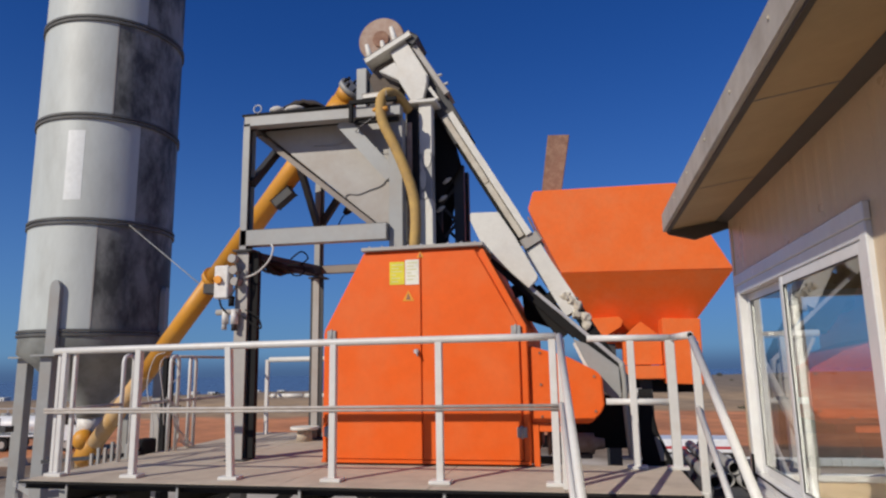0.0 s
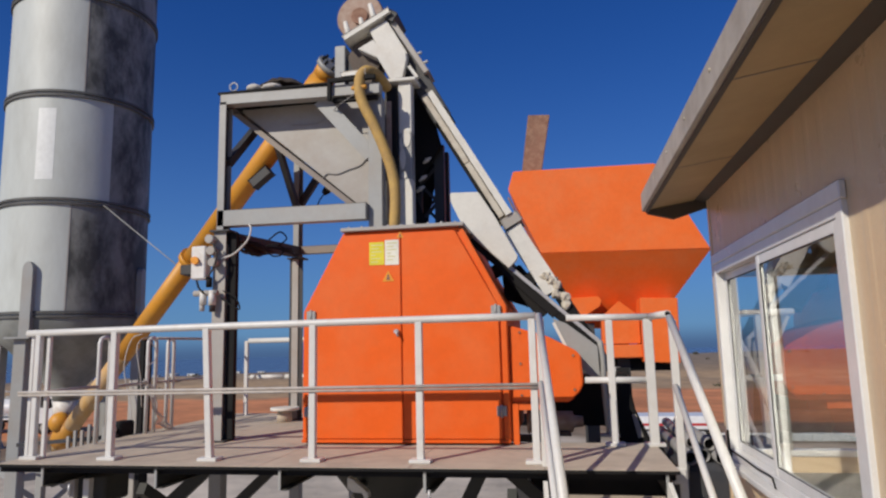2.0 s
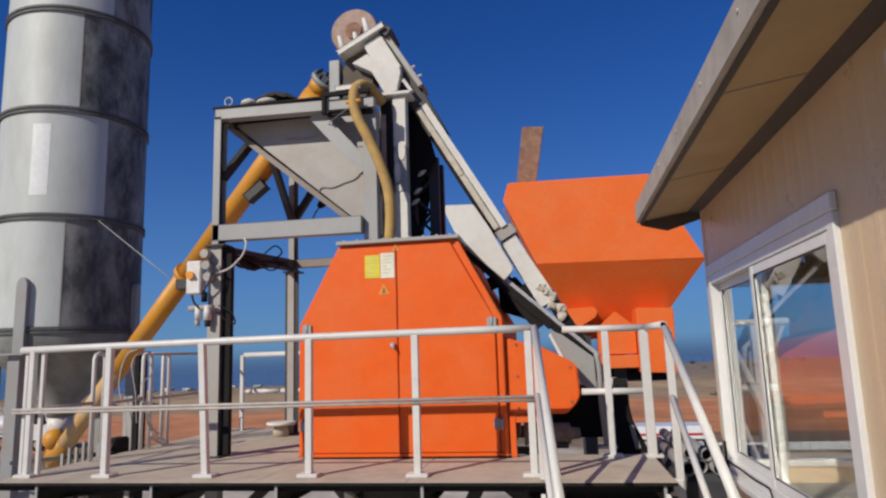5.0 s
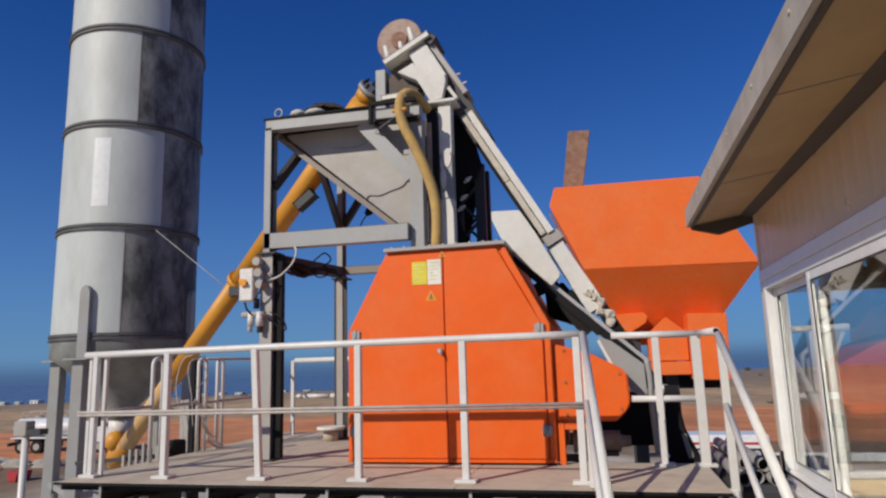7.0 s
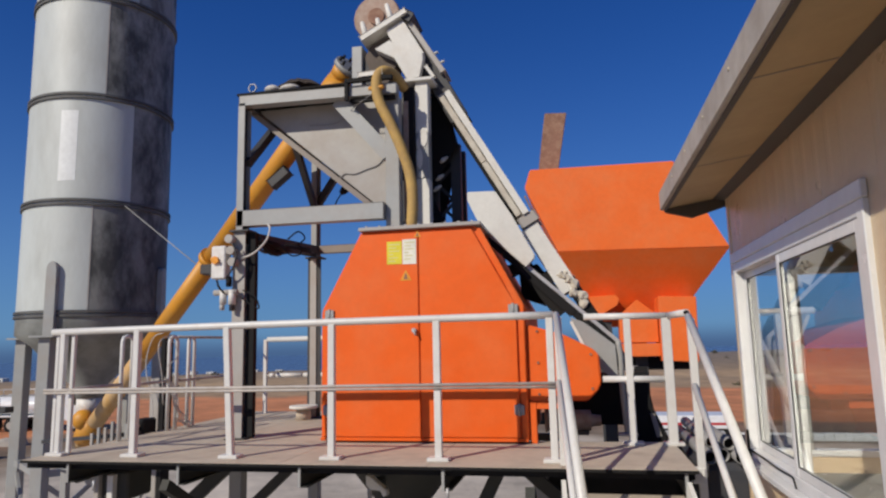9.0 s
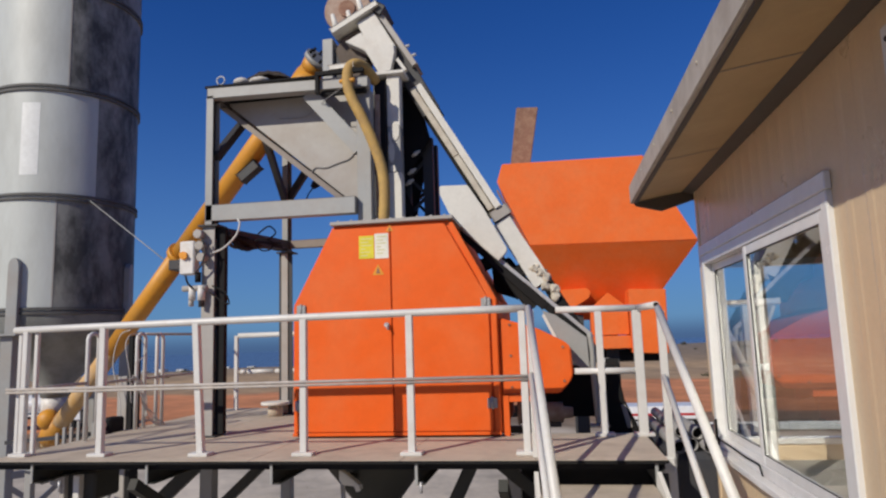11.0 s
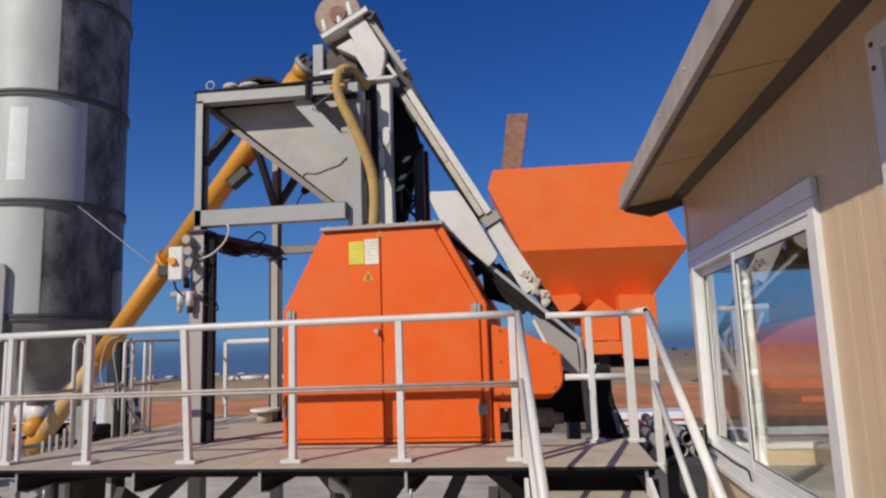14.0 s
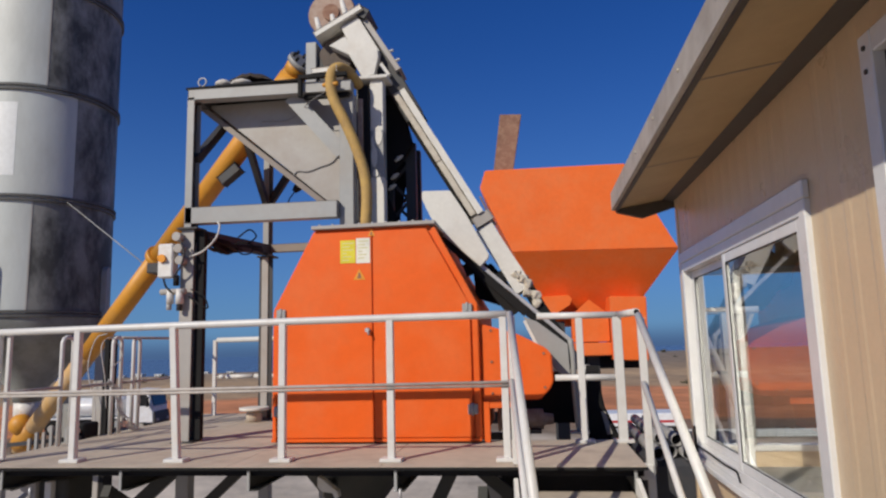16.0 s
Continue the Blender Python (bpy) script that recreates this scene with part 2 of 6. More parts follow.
def ground_material():
    """Earth in broad uneven belts round the yard: concrete, dry grass, red soil, far scrub."""
    m = bpy.data.materials.new("yard_and_fields")
    m.use_nodes = True
    n, l = m.node_tree.nodes, m.node_tree.links
    b = n["Principled BSDF"]
    b.inputs["Roughness"].default_value = 0.95
    tc = n.new("ShaderNodeTexCoord")
    ln = n.new("ShaderNodeVectorMath")
    ln.operation = 'LENGTH'
    l.new(tc.outputs["Object"], ln.inputs[0])

    def grain(scale, detail, stretch=(1, 1, 1)):
        mp = n.new("ShaderNodeMapping")
        mp.inputs["Scale"].default_value = stretch
        l.new(tc.outputs["Object"], mp.inputs[0])
        t = n.new("ShaderNodeTexNoise")
        t.inputs["Scale"].default_value, t.inputs["Detail"].default_value = scale, detail
        t.inputs["Roughness"].default_value = 0.65
        l.new(mp.outputs[0], t.inputs["Vector"])
        return t.outputs[0]

    wob = n.new("ShaderNodeMath")
    wob.operation = 'MULTIPLY_ADD'
    l.new(grain(0.03, 4), wob.inputs[0])
    wob.inputs[1].default_value = 50.0
    l.new(ln.outputs["Value"], wob.inputs[2])
    div = n.new("ShaderNodeMath")
    div.operation = 'DIVIDE'
    l.new(wob.outputs[0], div.inputs[0])
    div.inputs[1].default_value = 500.0
    r = n.new("ShaderNodeValToRGB")
    stops = ((0.0, (0.56, 0.485, 0.385)), (0.125, (0.54, 0.465, 0.37)), (0.138, (0.20, 0.14, 0.085)), (0.155, (0.24, 0.14, 0.08)),
             (0.160, (0.56, 0.215, 0.085)), (0.222, (0.60, 0.235, 0.095)), (0.232, (0.40, 0.26, 0.14)), (0.26, (0.36, 0.25, 0.145)),
             (0.29, (0.47, 0.315, 0.17)), (0.33, (0.34, 0.235, 0.135)), (0.40, (0.25, 0.185, 0.12)), (1.0, (0.19, 0.165, 0.135)))
    e = r.color_ramp.elements
    e[0].position, e[0].color = stops[0][0], (*stops[0][1], 1)
    e[1].position, e[1].color = stops[-1][0], (*stops[-1][1], 1)
    for p, c in stops[1:-1]:
        x = e.new(p)
        x.color = (*c, 1)
    l.new(div.outputs[0], r.inputs[0])
    mr = n.new("ShaderNodeMapRange")
    mr.inputs["From Min"].default_value, mr.inputs["From Max"].default_value = 0.3, 0.7
    mr.inputs["To Min"].default_value, mr.inputs["To Max"].default_value = 0.62, 1.3
    l.new(grain(0.22, 8), mr.inputs["Value"])
    hs = n.new("ShaderNodeHueSaturation")
    l.new(mr.outputs[0], hs.inputs["Value"])
    l.new(r.outputs[0], hs.inputs["Color"])
    l.new(hs.outputs[0], b.inputs["Base Color"])
    bp = n.new("ShaderNodeBump")
    bp.inputs["Strength"].default_value, bp.inputs["Distance"].default_value = 0.3, 0.3
    l.new(grain(1.5, 6), bp.inputs["Height"])
    l.new(bp.outputs[0], b.inputs["Normal"])
    return m


SEA = material("open_sea", (0.075, 0.095, 0.165), (0.065, 0.085, 0.15), (0.08, 0.10, 0.17), rough=0.25, wear=0.2, big=0.01, fine=0.05, bump=0.0, gloss=0.25)


# ---------------------------------------------------------------- mesh helpers
def box(bm, lo, hi, bevel=0.0):
    lo, hi = Vector(lo), Vector(hi)
    made = bmesh.ops.create_cube(bm, size=1.0)["verts"]
    for v in made:
        v.co = Vector((lo[i] + (v.co[i] + 0.5) * (hi[i] - lo[i]) for i in range(3)))
    if bevel:
        edges = list({e for v in made for e in v.link_edges})
        bmesh.ops.bevel(bm, geom=edges, offset=bevel, segments=1, affect='EDGES')
    return bm


def beam(bm, p, q, w, h, up=(0, 0, 1), bevel=0.0):
    """A bar from p to q, w across and h along `up`."""
    p, q = Vector(p), Vector(q)
    d = (q - p).normalized()
    side = d.cross(Vector(up))
    if side.length < 1e-4:
        side = d.cross(Vector((0, 1, 0)))
    side.normalize()
    top = side.cross(d)
    made = bmesh.ops.create_cube(bm, size=1.0)["verts"]
    for v in made:
        a, b_, c = v.co
        v.co = p + (q - p) * (a + 0.5) + side * (b_ * w) + top * (c * h)
    if bevel:
        edges = list({e for v in made for e in v.link_edges})
        bmesh.ops.bevel(bm, geom=edges, offset=bevel, segments=1, affect='EDGES')
    return bm


def channel(bm, p, q, w, h, t=0.012, up=(0, 0, 1), flip=1):
    """A U-channel from p to q: a web and two flanges."""
    p, q, u = Vector(p), Vector(q), Vector(up)
    d = (q - p).normalized()
    side = d.cross(u).normalized() * flip
    top = side.cross(d).normalized()
    if top.dot(u) < 0:
        top = -top
    beam(bm, p, q, t, h, up)
    for s in (-1, 1):
        o = top * (s * (h / 2 - t / 2)) + side * (w / 2)
        beam(bm, p + o, q + o, w, t, up)
    return bm


def tube(bm, pts, r, n=12, closed_ends=True, radii=None):
    """A round tube along a line of points."""
    pts = [Vector(p) for p in pts]
    rings = []
    side = None
    for i, p in enumerate(pts):
        d = (pts[min(i + 1, len(pts) - 1)] - pts[max(i - 1, 0)]).normalized()
        if side is None:
            side = d.cross(Vector((0.13, 0.21, 0.97)))
            if side.length < 0.1:
                side = d.cross(Vector((1, 0, 0)))
        side = (side - d * side.dot(d)).normalized()
        other = d.cross(side)
        rr = radii[i] if radii else r
        rings.append([bm.verts.new(p + (side * math.cos(2 * math.pi * k / n) + other * math.sin(2 * math.pi * k / n)) * rr) for k in range(n)])
    for a, b_ in zip(rings, rings[1:]):
        for k in range(n):
            f = bm.faces.new((a[k], a[(k + 1) % n], b_[(k + 1) % n], b_[k]))
            f.smooth = True
    if closed_ends:
        bm.faces.new(rings[0][::-1])
        bm.faces.new(rings[-1])
    return bm


def curve_points(pts, steps=6):
    """Catmull-Rom through the points."""
    p = [Vector(a) for a in pts]
    p = [p[0] * 2 - p[1], *p, p[-1] * 2 - p[-2]]
    out = []
    for a, b_, c, d in zip(p, p[1:], p[2:], p[3:]):
        for k in range(steps):
            t = k / steps
            out.append(0.5 * ((2 * b_) + (c - a) * t + (2 * a - 5 * b_ + 4 * c - d) * t * t + (3 * b_ - a - 3 * c + d) * t ** 3))
    return out + [p[-2]]


def prism(bm, outline, y0, y1, bevel=0.0):
    """An outline in x and z, drawn out from y0 to y1."""
    a = [bm.verts.new((x, y0, z)) for x, z in outline]
    b_ = [bm.verts.new((x, y1, z)) for x, z in outline]
    k = len(a)
    faces = [bm.faces.new(a), bm.faces.new(b_[::-1])]
    for i in range(k):
        faces.append(bm.faces.new((a[i], b_[i], b_[(i + 1) % k], a[(i + 1) % k])))
    bmesh.ops.recalc_face_normals(bm, faces=faces)
    if bevel:
        bmesh.ops.bevel(bm, geom=list({e for f in faces for e in f.edges}), offset=bevel, segments=2, affect='EDGES')
    return bm


def lathe(bm, profile, centre, n=48, smooth=True):
    """A profile of radius and height, turned about a vertical axis."""
    cx, cy = centre
    rings = [[bm.verts.new((cx + r * math.cos(2 * math.pi * k / n), cy + r * math.sin(2 * math.pi * k / n), z)) for k in range(n)] for r, z in profile]
    for a, b_ in zip(rings, rings[1:]):
        for k in range(n):
            f = bm.faces.new((a[k], a[(k + 1) % n], b_[(k + 1) % n], b_[k]))
            f.smooth = smooth
    return bm


def disc(bm, centre, normal, r, thick, n=24):
    c, d = Vector(centre), Vector(normal).normalized()
    return tube(bm, [c - d * thick / 2, c + d * thick / 2], r, n)


def thing(name, base, label, category, group="", kind=""):
    ob = new(name)
    ob.location = base
    ob.empty_display_size = 0.2
    return tagged(ob, label, category, group, kind)


def part(name, bm, mat, parent=None, label="", local=False):
    """Links a bmesh as one mesh; its vertices are in world space unless local."""
    me = bpy.data.meshes.new(name)
    bm.to_mesh(me)
    bm.free()
    me.materials.append(mat)
    ob = new(name, me)
    if parent is not None:
        ob.parent = parent
        if not local:
            off = Vector(parent.location)
            up = parent.parent
            while up is not None:
                off += up.location
                up = up.parent
            for v in me.vertices:
                v.co -= off
    return tagged(ob, label)


def solo(name, bm, mat, base, label, category, group="", kind=""):
    me = bpy.data.meshes.new(name)
    bm.to_mesh(me)
    bm.free()
    me.materials.append(mat)
    for v in me.vertices:
        v.co -= Vector(base)
    ob = new(name, me)
    ob.location = base
    return tagged(ob, label, category, group, kind)


B = bmesh.new
GROUND = -4.9


def stand_off(root, k, eye=Vector((0, 0, 0.89))):
    """Resize a thing about the eye point by k; its feet stay on the ground."""
    base = Vector(root.location)
    new_base = eye + (base - eye) * k
    new_base.z = max(new_base.z, GROUND)
    for o in root.children_recursive:
        for v in o.data.vertices:
            w = base + v.co
            g = w.z <= GROUND + 0.02
            w = eye + (w - eye) * k
            if g:
                w.z = GROUND
            v.co = w - new_base
    root.location = new_base



# ---------------------------------------------------------------- land and sea
def land_edge(az):
    """Where the flat land ends and begins to fall towards the sea, by compass angle from the yard."""
    w = min(1, max(0, (az + 12) / 30)) if az < 90 else 1
    return 170 + w * 205


def land_height(x, y):
    r = math.hypot(x, y)
    edge = land_edge(math.degrees(math.atan2(x, y)))
    h = 0.45 * noise.noise((x * 0.02, y * 0.02, 0)) + 0.2 * noise.noise((x * 0.09, y * 0.09, 5))
    z = GROUND + h * min(1, max(0, (r - 60) / 60))
    if r > edge:
        z = GROUND + h * edge / r - (r - edge) * 5.8 / edge
    return z - max(0, r - 640) * 0.5


def terrain():
    bm = B()
    radii = [0, 8, 16, 24, 32, 40, 48, 56, 64, 74, 86, 100, 115, 130, 150, 170, 190, 215, 245, 280, 330, 390, 460, 540, 640, 700, 760]
    n = 144
    rings = []
    for r in radii:
        ring = []
        for k in range(n if r else 1):
            a = 2 * math.pi * k / n
            x, y = r * math.sin(a), r * math.cos(a)
            ring.append(bm.verts.new((x, y, land_height(x, y))))
        rings.append(ring)
    for k in range(n):
        bm.faces.new((rings[0][0], rings[1][(k + 1) % n], rings[1][k]))
    for a, b_ in zip(rings[1:], rings[2:]):
        for k in range(n):
            bm.faces.new((a[k], a[(k + 1) % n], b_[(k + 1) % n], b_[k]))
    for f in bm.faces:
        f.smooth = True
    bmesh.ops.recalc_face_normals(bm, faces=bm.faces[:])
    for f in bm.faces:
        if f.normal.z < 0:
            f.normal_flip()
    solo("ground", bm, ground_material(), (0, 0, 0), "yard of pale concrete and fields of red soil and dry scrub", "ground", kind="structure")
    bm = B()
    ring = [bm.verts.new((4600 * math.cos(2 * math.pi * k / 96), 4600 * math.sin(2 * math.pi * k / 96), -50.0)) for k in range(96)]
    bm.faces.new(ring)
    solo("water", bm, SEA, (0, 0, -50.0), "dark blue sea along the horizon", "sea", kind="structure")


terrain()


def far_house(x, y, w, d, h):
    base = (x, y, land_height(x, y) - 0.3)
    t = thing("house", base, "small white flat-roofed house far off across the fields", "house", "far white houses")
    bm = B()
    box(bm, (x - w / 2, y - d / 2, base[2]), (x + w / 2, y + d / 2, base[2] + h))
    part("wall", bm, HOUSE_WHITE, t)
    bm = B()
    box(bm, (x - w / 2 - 0.15, y - d / 2 - 0.15, base[2] + h), (x + w / 2 + 0.15, y + d / 2 + 0.15, base[2] + h + 0.3))
    part("roof", bm, HOUSE_WHITE, t)
    for i in range(2):
        bm = B()
        wx = x - w / 4 + i * w / 2
        box(bm, (wx - 0.5, y - d / 2 - 0.05, base[2] + h * 0.4), (wx + 0.5, y - d / 2 + 0.05, base[2] + h * 0.4 + 1.1))
        part("window", bm, DARK_GLASS, t)


rng = random.Random(4)
for az, r in ((-47.2, 520), (-46.3, 600), (-45.2, 560), (-42.6, 590), (-33.6, 600), (-32.4, 570), (-31.0, 610), (-29.2, 600), (-27.6, 580), (-25.6, 600), (-37, 600)):
    a = radians(az)
    far_house(r * math.sin(a), r * math.cos(a), rng.uniform(4, 7), rng.uniform(4, 6), rng.uniform(2.0, 3.0))


def shrub(x, y, s, seed):
    rg = random.Random(seed)
    bm = B()
    for k in range(70):
        a, rr, h = rg.uniform(0, 6.28), s * math.sqrt(rg.random()), rg.random()
        c = Vector((x + rr * math.cos(a), y + rr * math.sin(a), land_height(x, y) - 0.2 + h * s * (1.1 - rr / s * 0.6)))
        q = Euler((rg.uniform(-1, 1), rg.uniform(-1, 1), a)).to_matrix()
        d = s * rg.uniform(0.15, 0.3)
        vs = [bm.verts.new(c + q @ Vector(p) * d) for p in ((-1, -0.5, 0), (1, -0.4, 0.1), (0.9, 0.5, 0), (-0.8, 0.5, 0.15))]
        bm.faces.new(vs)
    return solo("shrub", bm, SHRUB, (x, y, GROUND), "low dry olive-green shrub in the field", "shrub", "shrubs in the fields")


SHRUB = material("dry_scrub_leaves", (0.075, 0.075, 0.04), (0.12, 0.10, 0.06), rough=0.9, big=1.5)
rng = random.Random(9)
for k in range(46):
    a = radians(rng.choice((rng.uniform(-50, -14), rng.uniform(2, 20))))
    r = rng.uniform(95, 172) if a < 0 else rng.uniform(85, 330)
    shrub(r * math.sin(a), r * math.cos(a), rng.uniform(0.3, 0.75) * (1 + r / 300), k)


# ---------------------------------------------------------------- working platform
def platform():
    t = thing("working_platform", (-2.0, 6.8, -0.1), "raised steel working platform with dusty plates round the mixer", "platform")
    xs = [-4.75, -3.6, -2.4, -1.2, -0.2, 0.72]
    for i, (a, b_) in enumerate(zip(xs, xs[1:])):
        y1 = 9.0 if b_ < -0.5 else 6.25
        for c, d in ((4.94, 6.6), (6.6, 9.0)) if y1 > 8 else ((4.94, 6.25),):
            bm = B()
            box(bm, (a + 0.002, c + 0.002, -0.022), (b_ - 0.002, d - 0.002, 0.0), 0.002)
            part("deck_plate", bm, DECK, t)
    bm = B()
    channel(bm, (-4.74, 9.0, -0.10), (-0.2, 9.0, -0.10), 0.06, 0.15, 0.01, flip=-1)
    part("edge_channel", bm, UNDER_STEEL, t)
    # black pieces at the edge stand in for shade under the deck lip
    bm = B()
    box(bm, (-4.75, 4.932, -0.024), (0.72, 4.939, -0.003))
    part("edge_strip", bm, BLACK, t)
    bm = B()
    box(bm, (-4.74, 5.0, -0.075), (0.70, 5.012, -0.024))
    part("edge_angle", bm, BLACK, t)
    # joists coloured dark like their shaded sides, end strips pale like their sunlit ends
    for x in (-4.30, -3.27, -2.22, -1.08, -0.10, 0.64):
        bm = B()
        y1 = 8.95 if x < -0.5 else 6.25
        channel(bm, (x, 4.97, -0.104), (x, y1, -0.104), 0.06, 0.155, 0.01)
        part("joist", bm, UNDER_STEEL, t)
        bm = B()
        box(bm, (x - 0.012, 4.957, -0.18), (x + 0.010, 4.968, -0.026), 0.002)
        part("end_plate", bm, GREY_PAINT, t)
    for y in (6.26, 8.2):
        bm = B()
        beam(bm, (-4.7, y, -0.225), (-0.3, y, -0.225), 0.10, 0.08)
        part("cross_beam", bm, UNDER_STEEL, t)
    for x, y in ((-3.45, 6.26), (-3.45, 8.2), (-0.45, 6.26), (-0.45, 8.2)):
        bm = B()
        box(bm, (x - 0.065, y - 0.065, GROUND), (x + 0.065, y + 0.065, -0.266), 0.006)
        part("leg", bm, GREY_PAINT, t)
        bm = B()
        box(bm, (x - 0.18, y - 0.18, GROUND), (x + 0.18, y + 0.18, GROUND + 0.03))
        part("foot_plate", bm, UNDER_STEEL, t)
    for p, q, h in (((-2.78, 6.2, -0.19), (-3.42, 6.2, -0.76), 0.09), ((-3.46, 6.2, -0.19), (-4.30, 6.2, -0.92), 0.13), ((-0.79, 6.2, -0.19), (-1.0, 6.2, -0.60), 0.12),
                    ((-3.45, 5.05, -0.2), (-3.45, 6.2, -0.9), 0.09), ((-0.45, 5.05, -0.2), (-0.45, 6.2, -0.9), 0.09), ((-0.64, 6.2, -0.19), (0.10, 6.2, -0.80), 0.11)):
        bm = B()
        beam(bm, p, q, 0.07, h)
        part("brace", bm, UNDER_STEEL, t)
    for x in (-4.05, -0.1, -1.05):
        bm = B()
        disc(bm, (x, 4.97, -0.2), (0, 0, 1), 0.012, 0.08, 8)
        part("bolt", bm, GALV, t)


platform()


def discharge():
    cx, cy = -1.86, 6.7
    t = thing("discharge_cone", (cx, cy, -0.3), "dark steel discharge cone hanging under the mixer", "chute")
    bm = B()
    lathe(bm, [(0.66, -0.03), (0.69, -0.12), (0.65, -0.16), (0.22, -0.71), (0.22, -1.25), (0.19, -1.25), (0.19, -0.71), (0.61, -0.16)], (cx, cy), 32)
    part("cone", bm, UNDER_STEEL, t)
    bm = B()
    prism(bm, [(-2.02, -0.27), (-1.97, -0.29), (-1.83, -0.40), (-1.82, -0.45), (-1.86, -0.46), (-1.88, -0.41), (-1.98, -0.40), (-2.02, -0.36)], 5.97, 6.06, 0.006)
    part("gate_lever", bm, CEMENT_WHITE, t)
    bm = B()
    tube(bm, [(-2.0, 6.02, -0.40), (-1.985, 6.02, -0.75)], 0.022, 10)
    part("air_cylinder", bm, GALV, t)
    bm = B()
    tube(bm, [(-1.95, 6.05, -0.33), (-1.93, 6.32, -0.40)], 0.03, 8)
    part("mount", bm, UNDER_STEEL, t)
    bm = B()
    tube(bm, [(cx, cy, -1.2), (cx, cy, -2.0)], 0.2, 24, radii=[0.21, 0.18])
    part("rubber_sleeve", bm, BLACK, t)


discharge()


def hydraulic_unit():
    t = thing("gearbox", (-4.25, 5.5, -0.3), "dark gearbox with a pale bearing plate bolted under the platform", "gearbox")
    bm = B()
    box(bm, (-4.36, 5.40, -0.42), (-4.05, 5.75, -0.17), 0.02)
    part("housing", bm, UNDER_STEEL, t)
    bm = B()
    prism(bm, [(-4.48, -0.15), (-4.33, -0.12), (-4.31, -0.15), (-4.33, -0.30), (-4.45, -0.27)], 5.345, 5.37, 0.006)
    part("bearing_plate", bm, PLATE_GREY, t)
    # black disc painted for the dark hole in the bearing plate
    bm = B()
    disc(bm, (-4.415, 5.335, -0.21), (0, 1, 0), 0.022, 0.03, 16)
    part("shaft_end", bm, BLACK, t)
    bm = B()
    box(bm, (-4.36, 5.35, -0.44), (-4.31, 5.42, -0.16), 0.006)
    part("side_flange", bm, PLATE_GREY, t)
    bm = B()
    box(bm, (-4.22, 5.34, -0.48), (-4.16, 5.42, -0.19), 0.006)
    part("bracket", bm, RAIL_WHITE, t)
    bm = B()
    tube(bm, [(-4.66, 5.5, -0.28), (-4.44, 5.42, -0.22)], 0.022, 10)
    part("shaft", bm, GREY_DARK, t)


hydraulic_unit()


# ---------------------------------------------------------------- guard rails
def post_set(t, x, y, h=1.1, w=0.055, plate=True, z0=0.0, lean=0.0):
    bm = B()
    beam(bm, (x + lean, y, z0 + 0.01), (x, y, z0 + h - 0.02), w, w, (0, 1, 0), 0.004)
    p = part("post", bm, RAIL_WHITE, t)
    if plate:
        bm = B()
        box(bm, (x + lean - 0.085, y - 0.06, z0), (x + lean + 0.085, y + 0.06, z0 + 0.028), 0.004)
        part("base_plate", bm, RAIL_WHITE, t)


def front_rail():
    t = thing("guard_rail", (-2.2, 5.18, 0), "white tubular steel guard rail along the platform front", "railing", "guard rails of the platform")
    for x, lean in ((-3.85, 0), (-2.99, 0.06), (-2.04, 0), (-1.155, 0), (-0.262, 0.0)):
        post_set(t, x, 5.18, lean=lean)
    for x in (-4.60, -4.52, -4.68):
        post_set(t, x, 5.18 + (0.03 if x != -4.60 else 0), w=0.05 if x == -4.60 else 0.035, plate=x == -4.60)
    bm = B()
    tube(bm, curve_points([(-4.72, 5.18, 1.08), (-3.2, 5.18, 1.092), (-1.6, 5.18, 1.098), (-0.23, 5.18, 1.10)], 3), 0.030, 14)
    part("top_rail", bm, RAIL_WHITE, t)
    bm = B()
    tube(bm, [(-4.75, 5.145, 0.567), (-0.2, 5.145, 0.584)], 0.0125, 10)
    part("mid_rail", bm, MID_RAIL, t)
    bm = B()
    tube(bm, [(-4.75, 5.145, 0.541), (-0.2, 5.145, 0.558)], 0.0105, 10)
    part("mid_rail", bm, MID_RAIL, t)


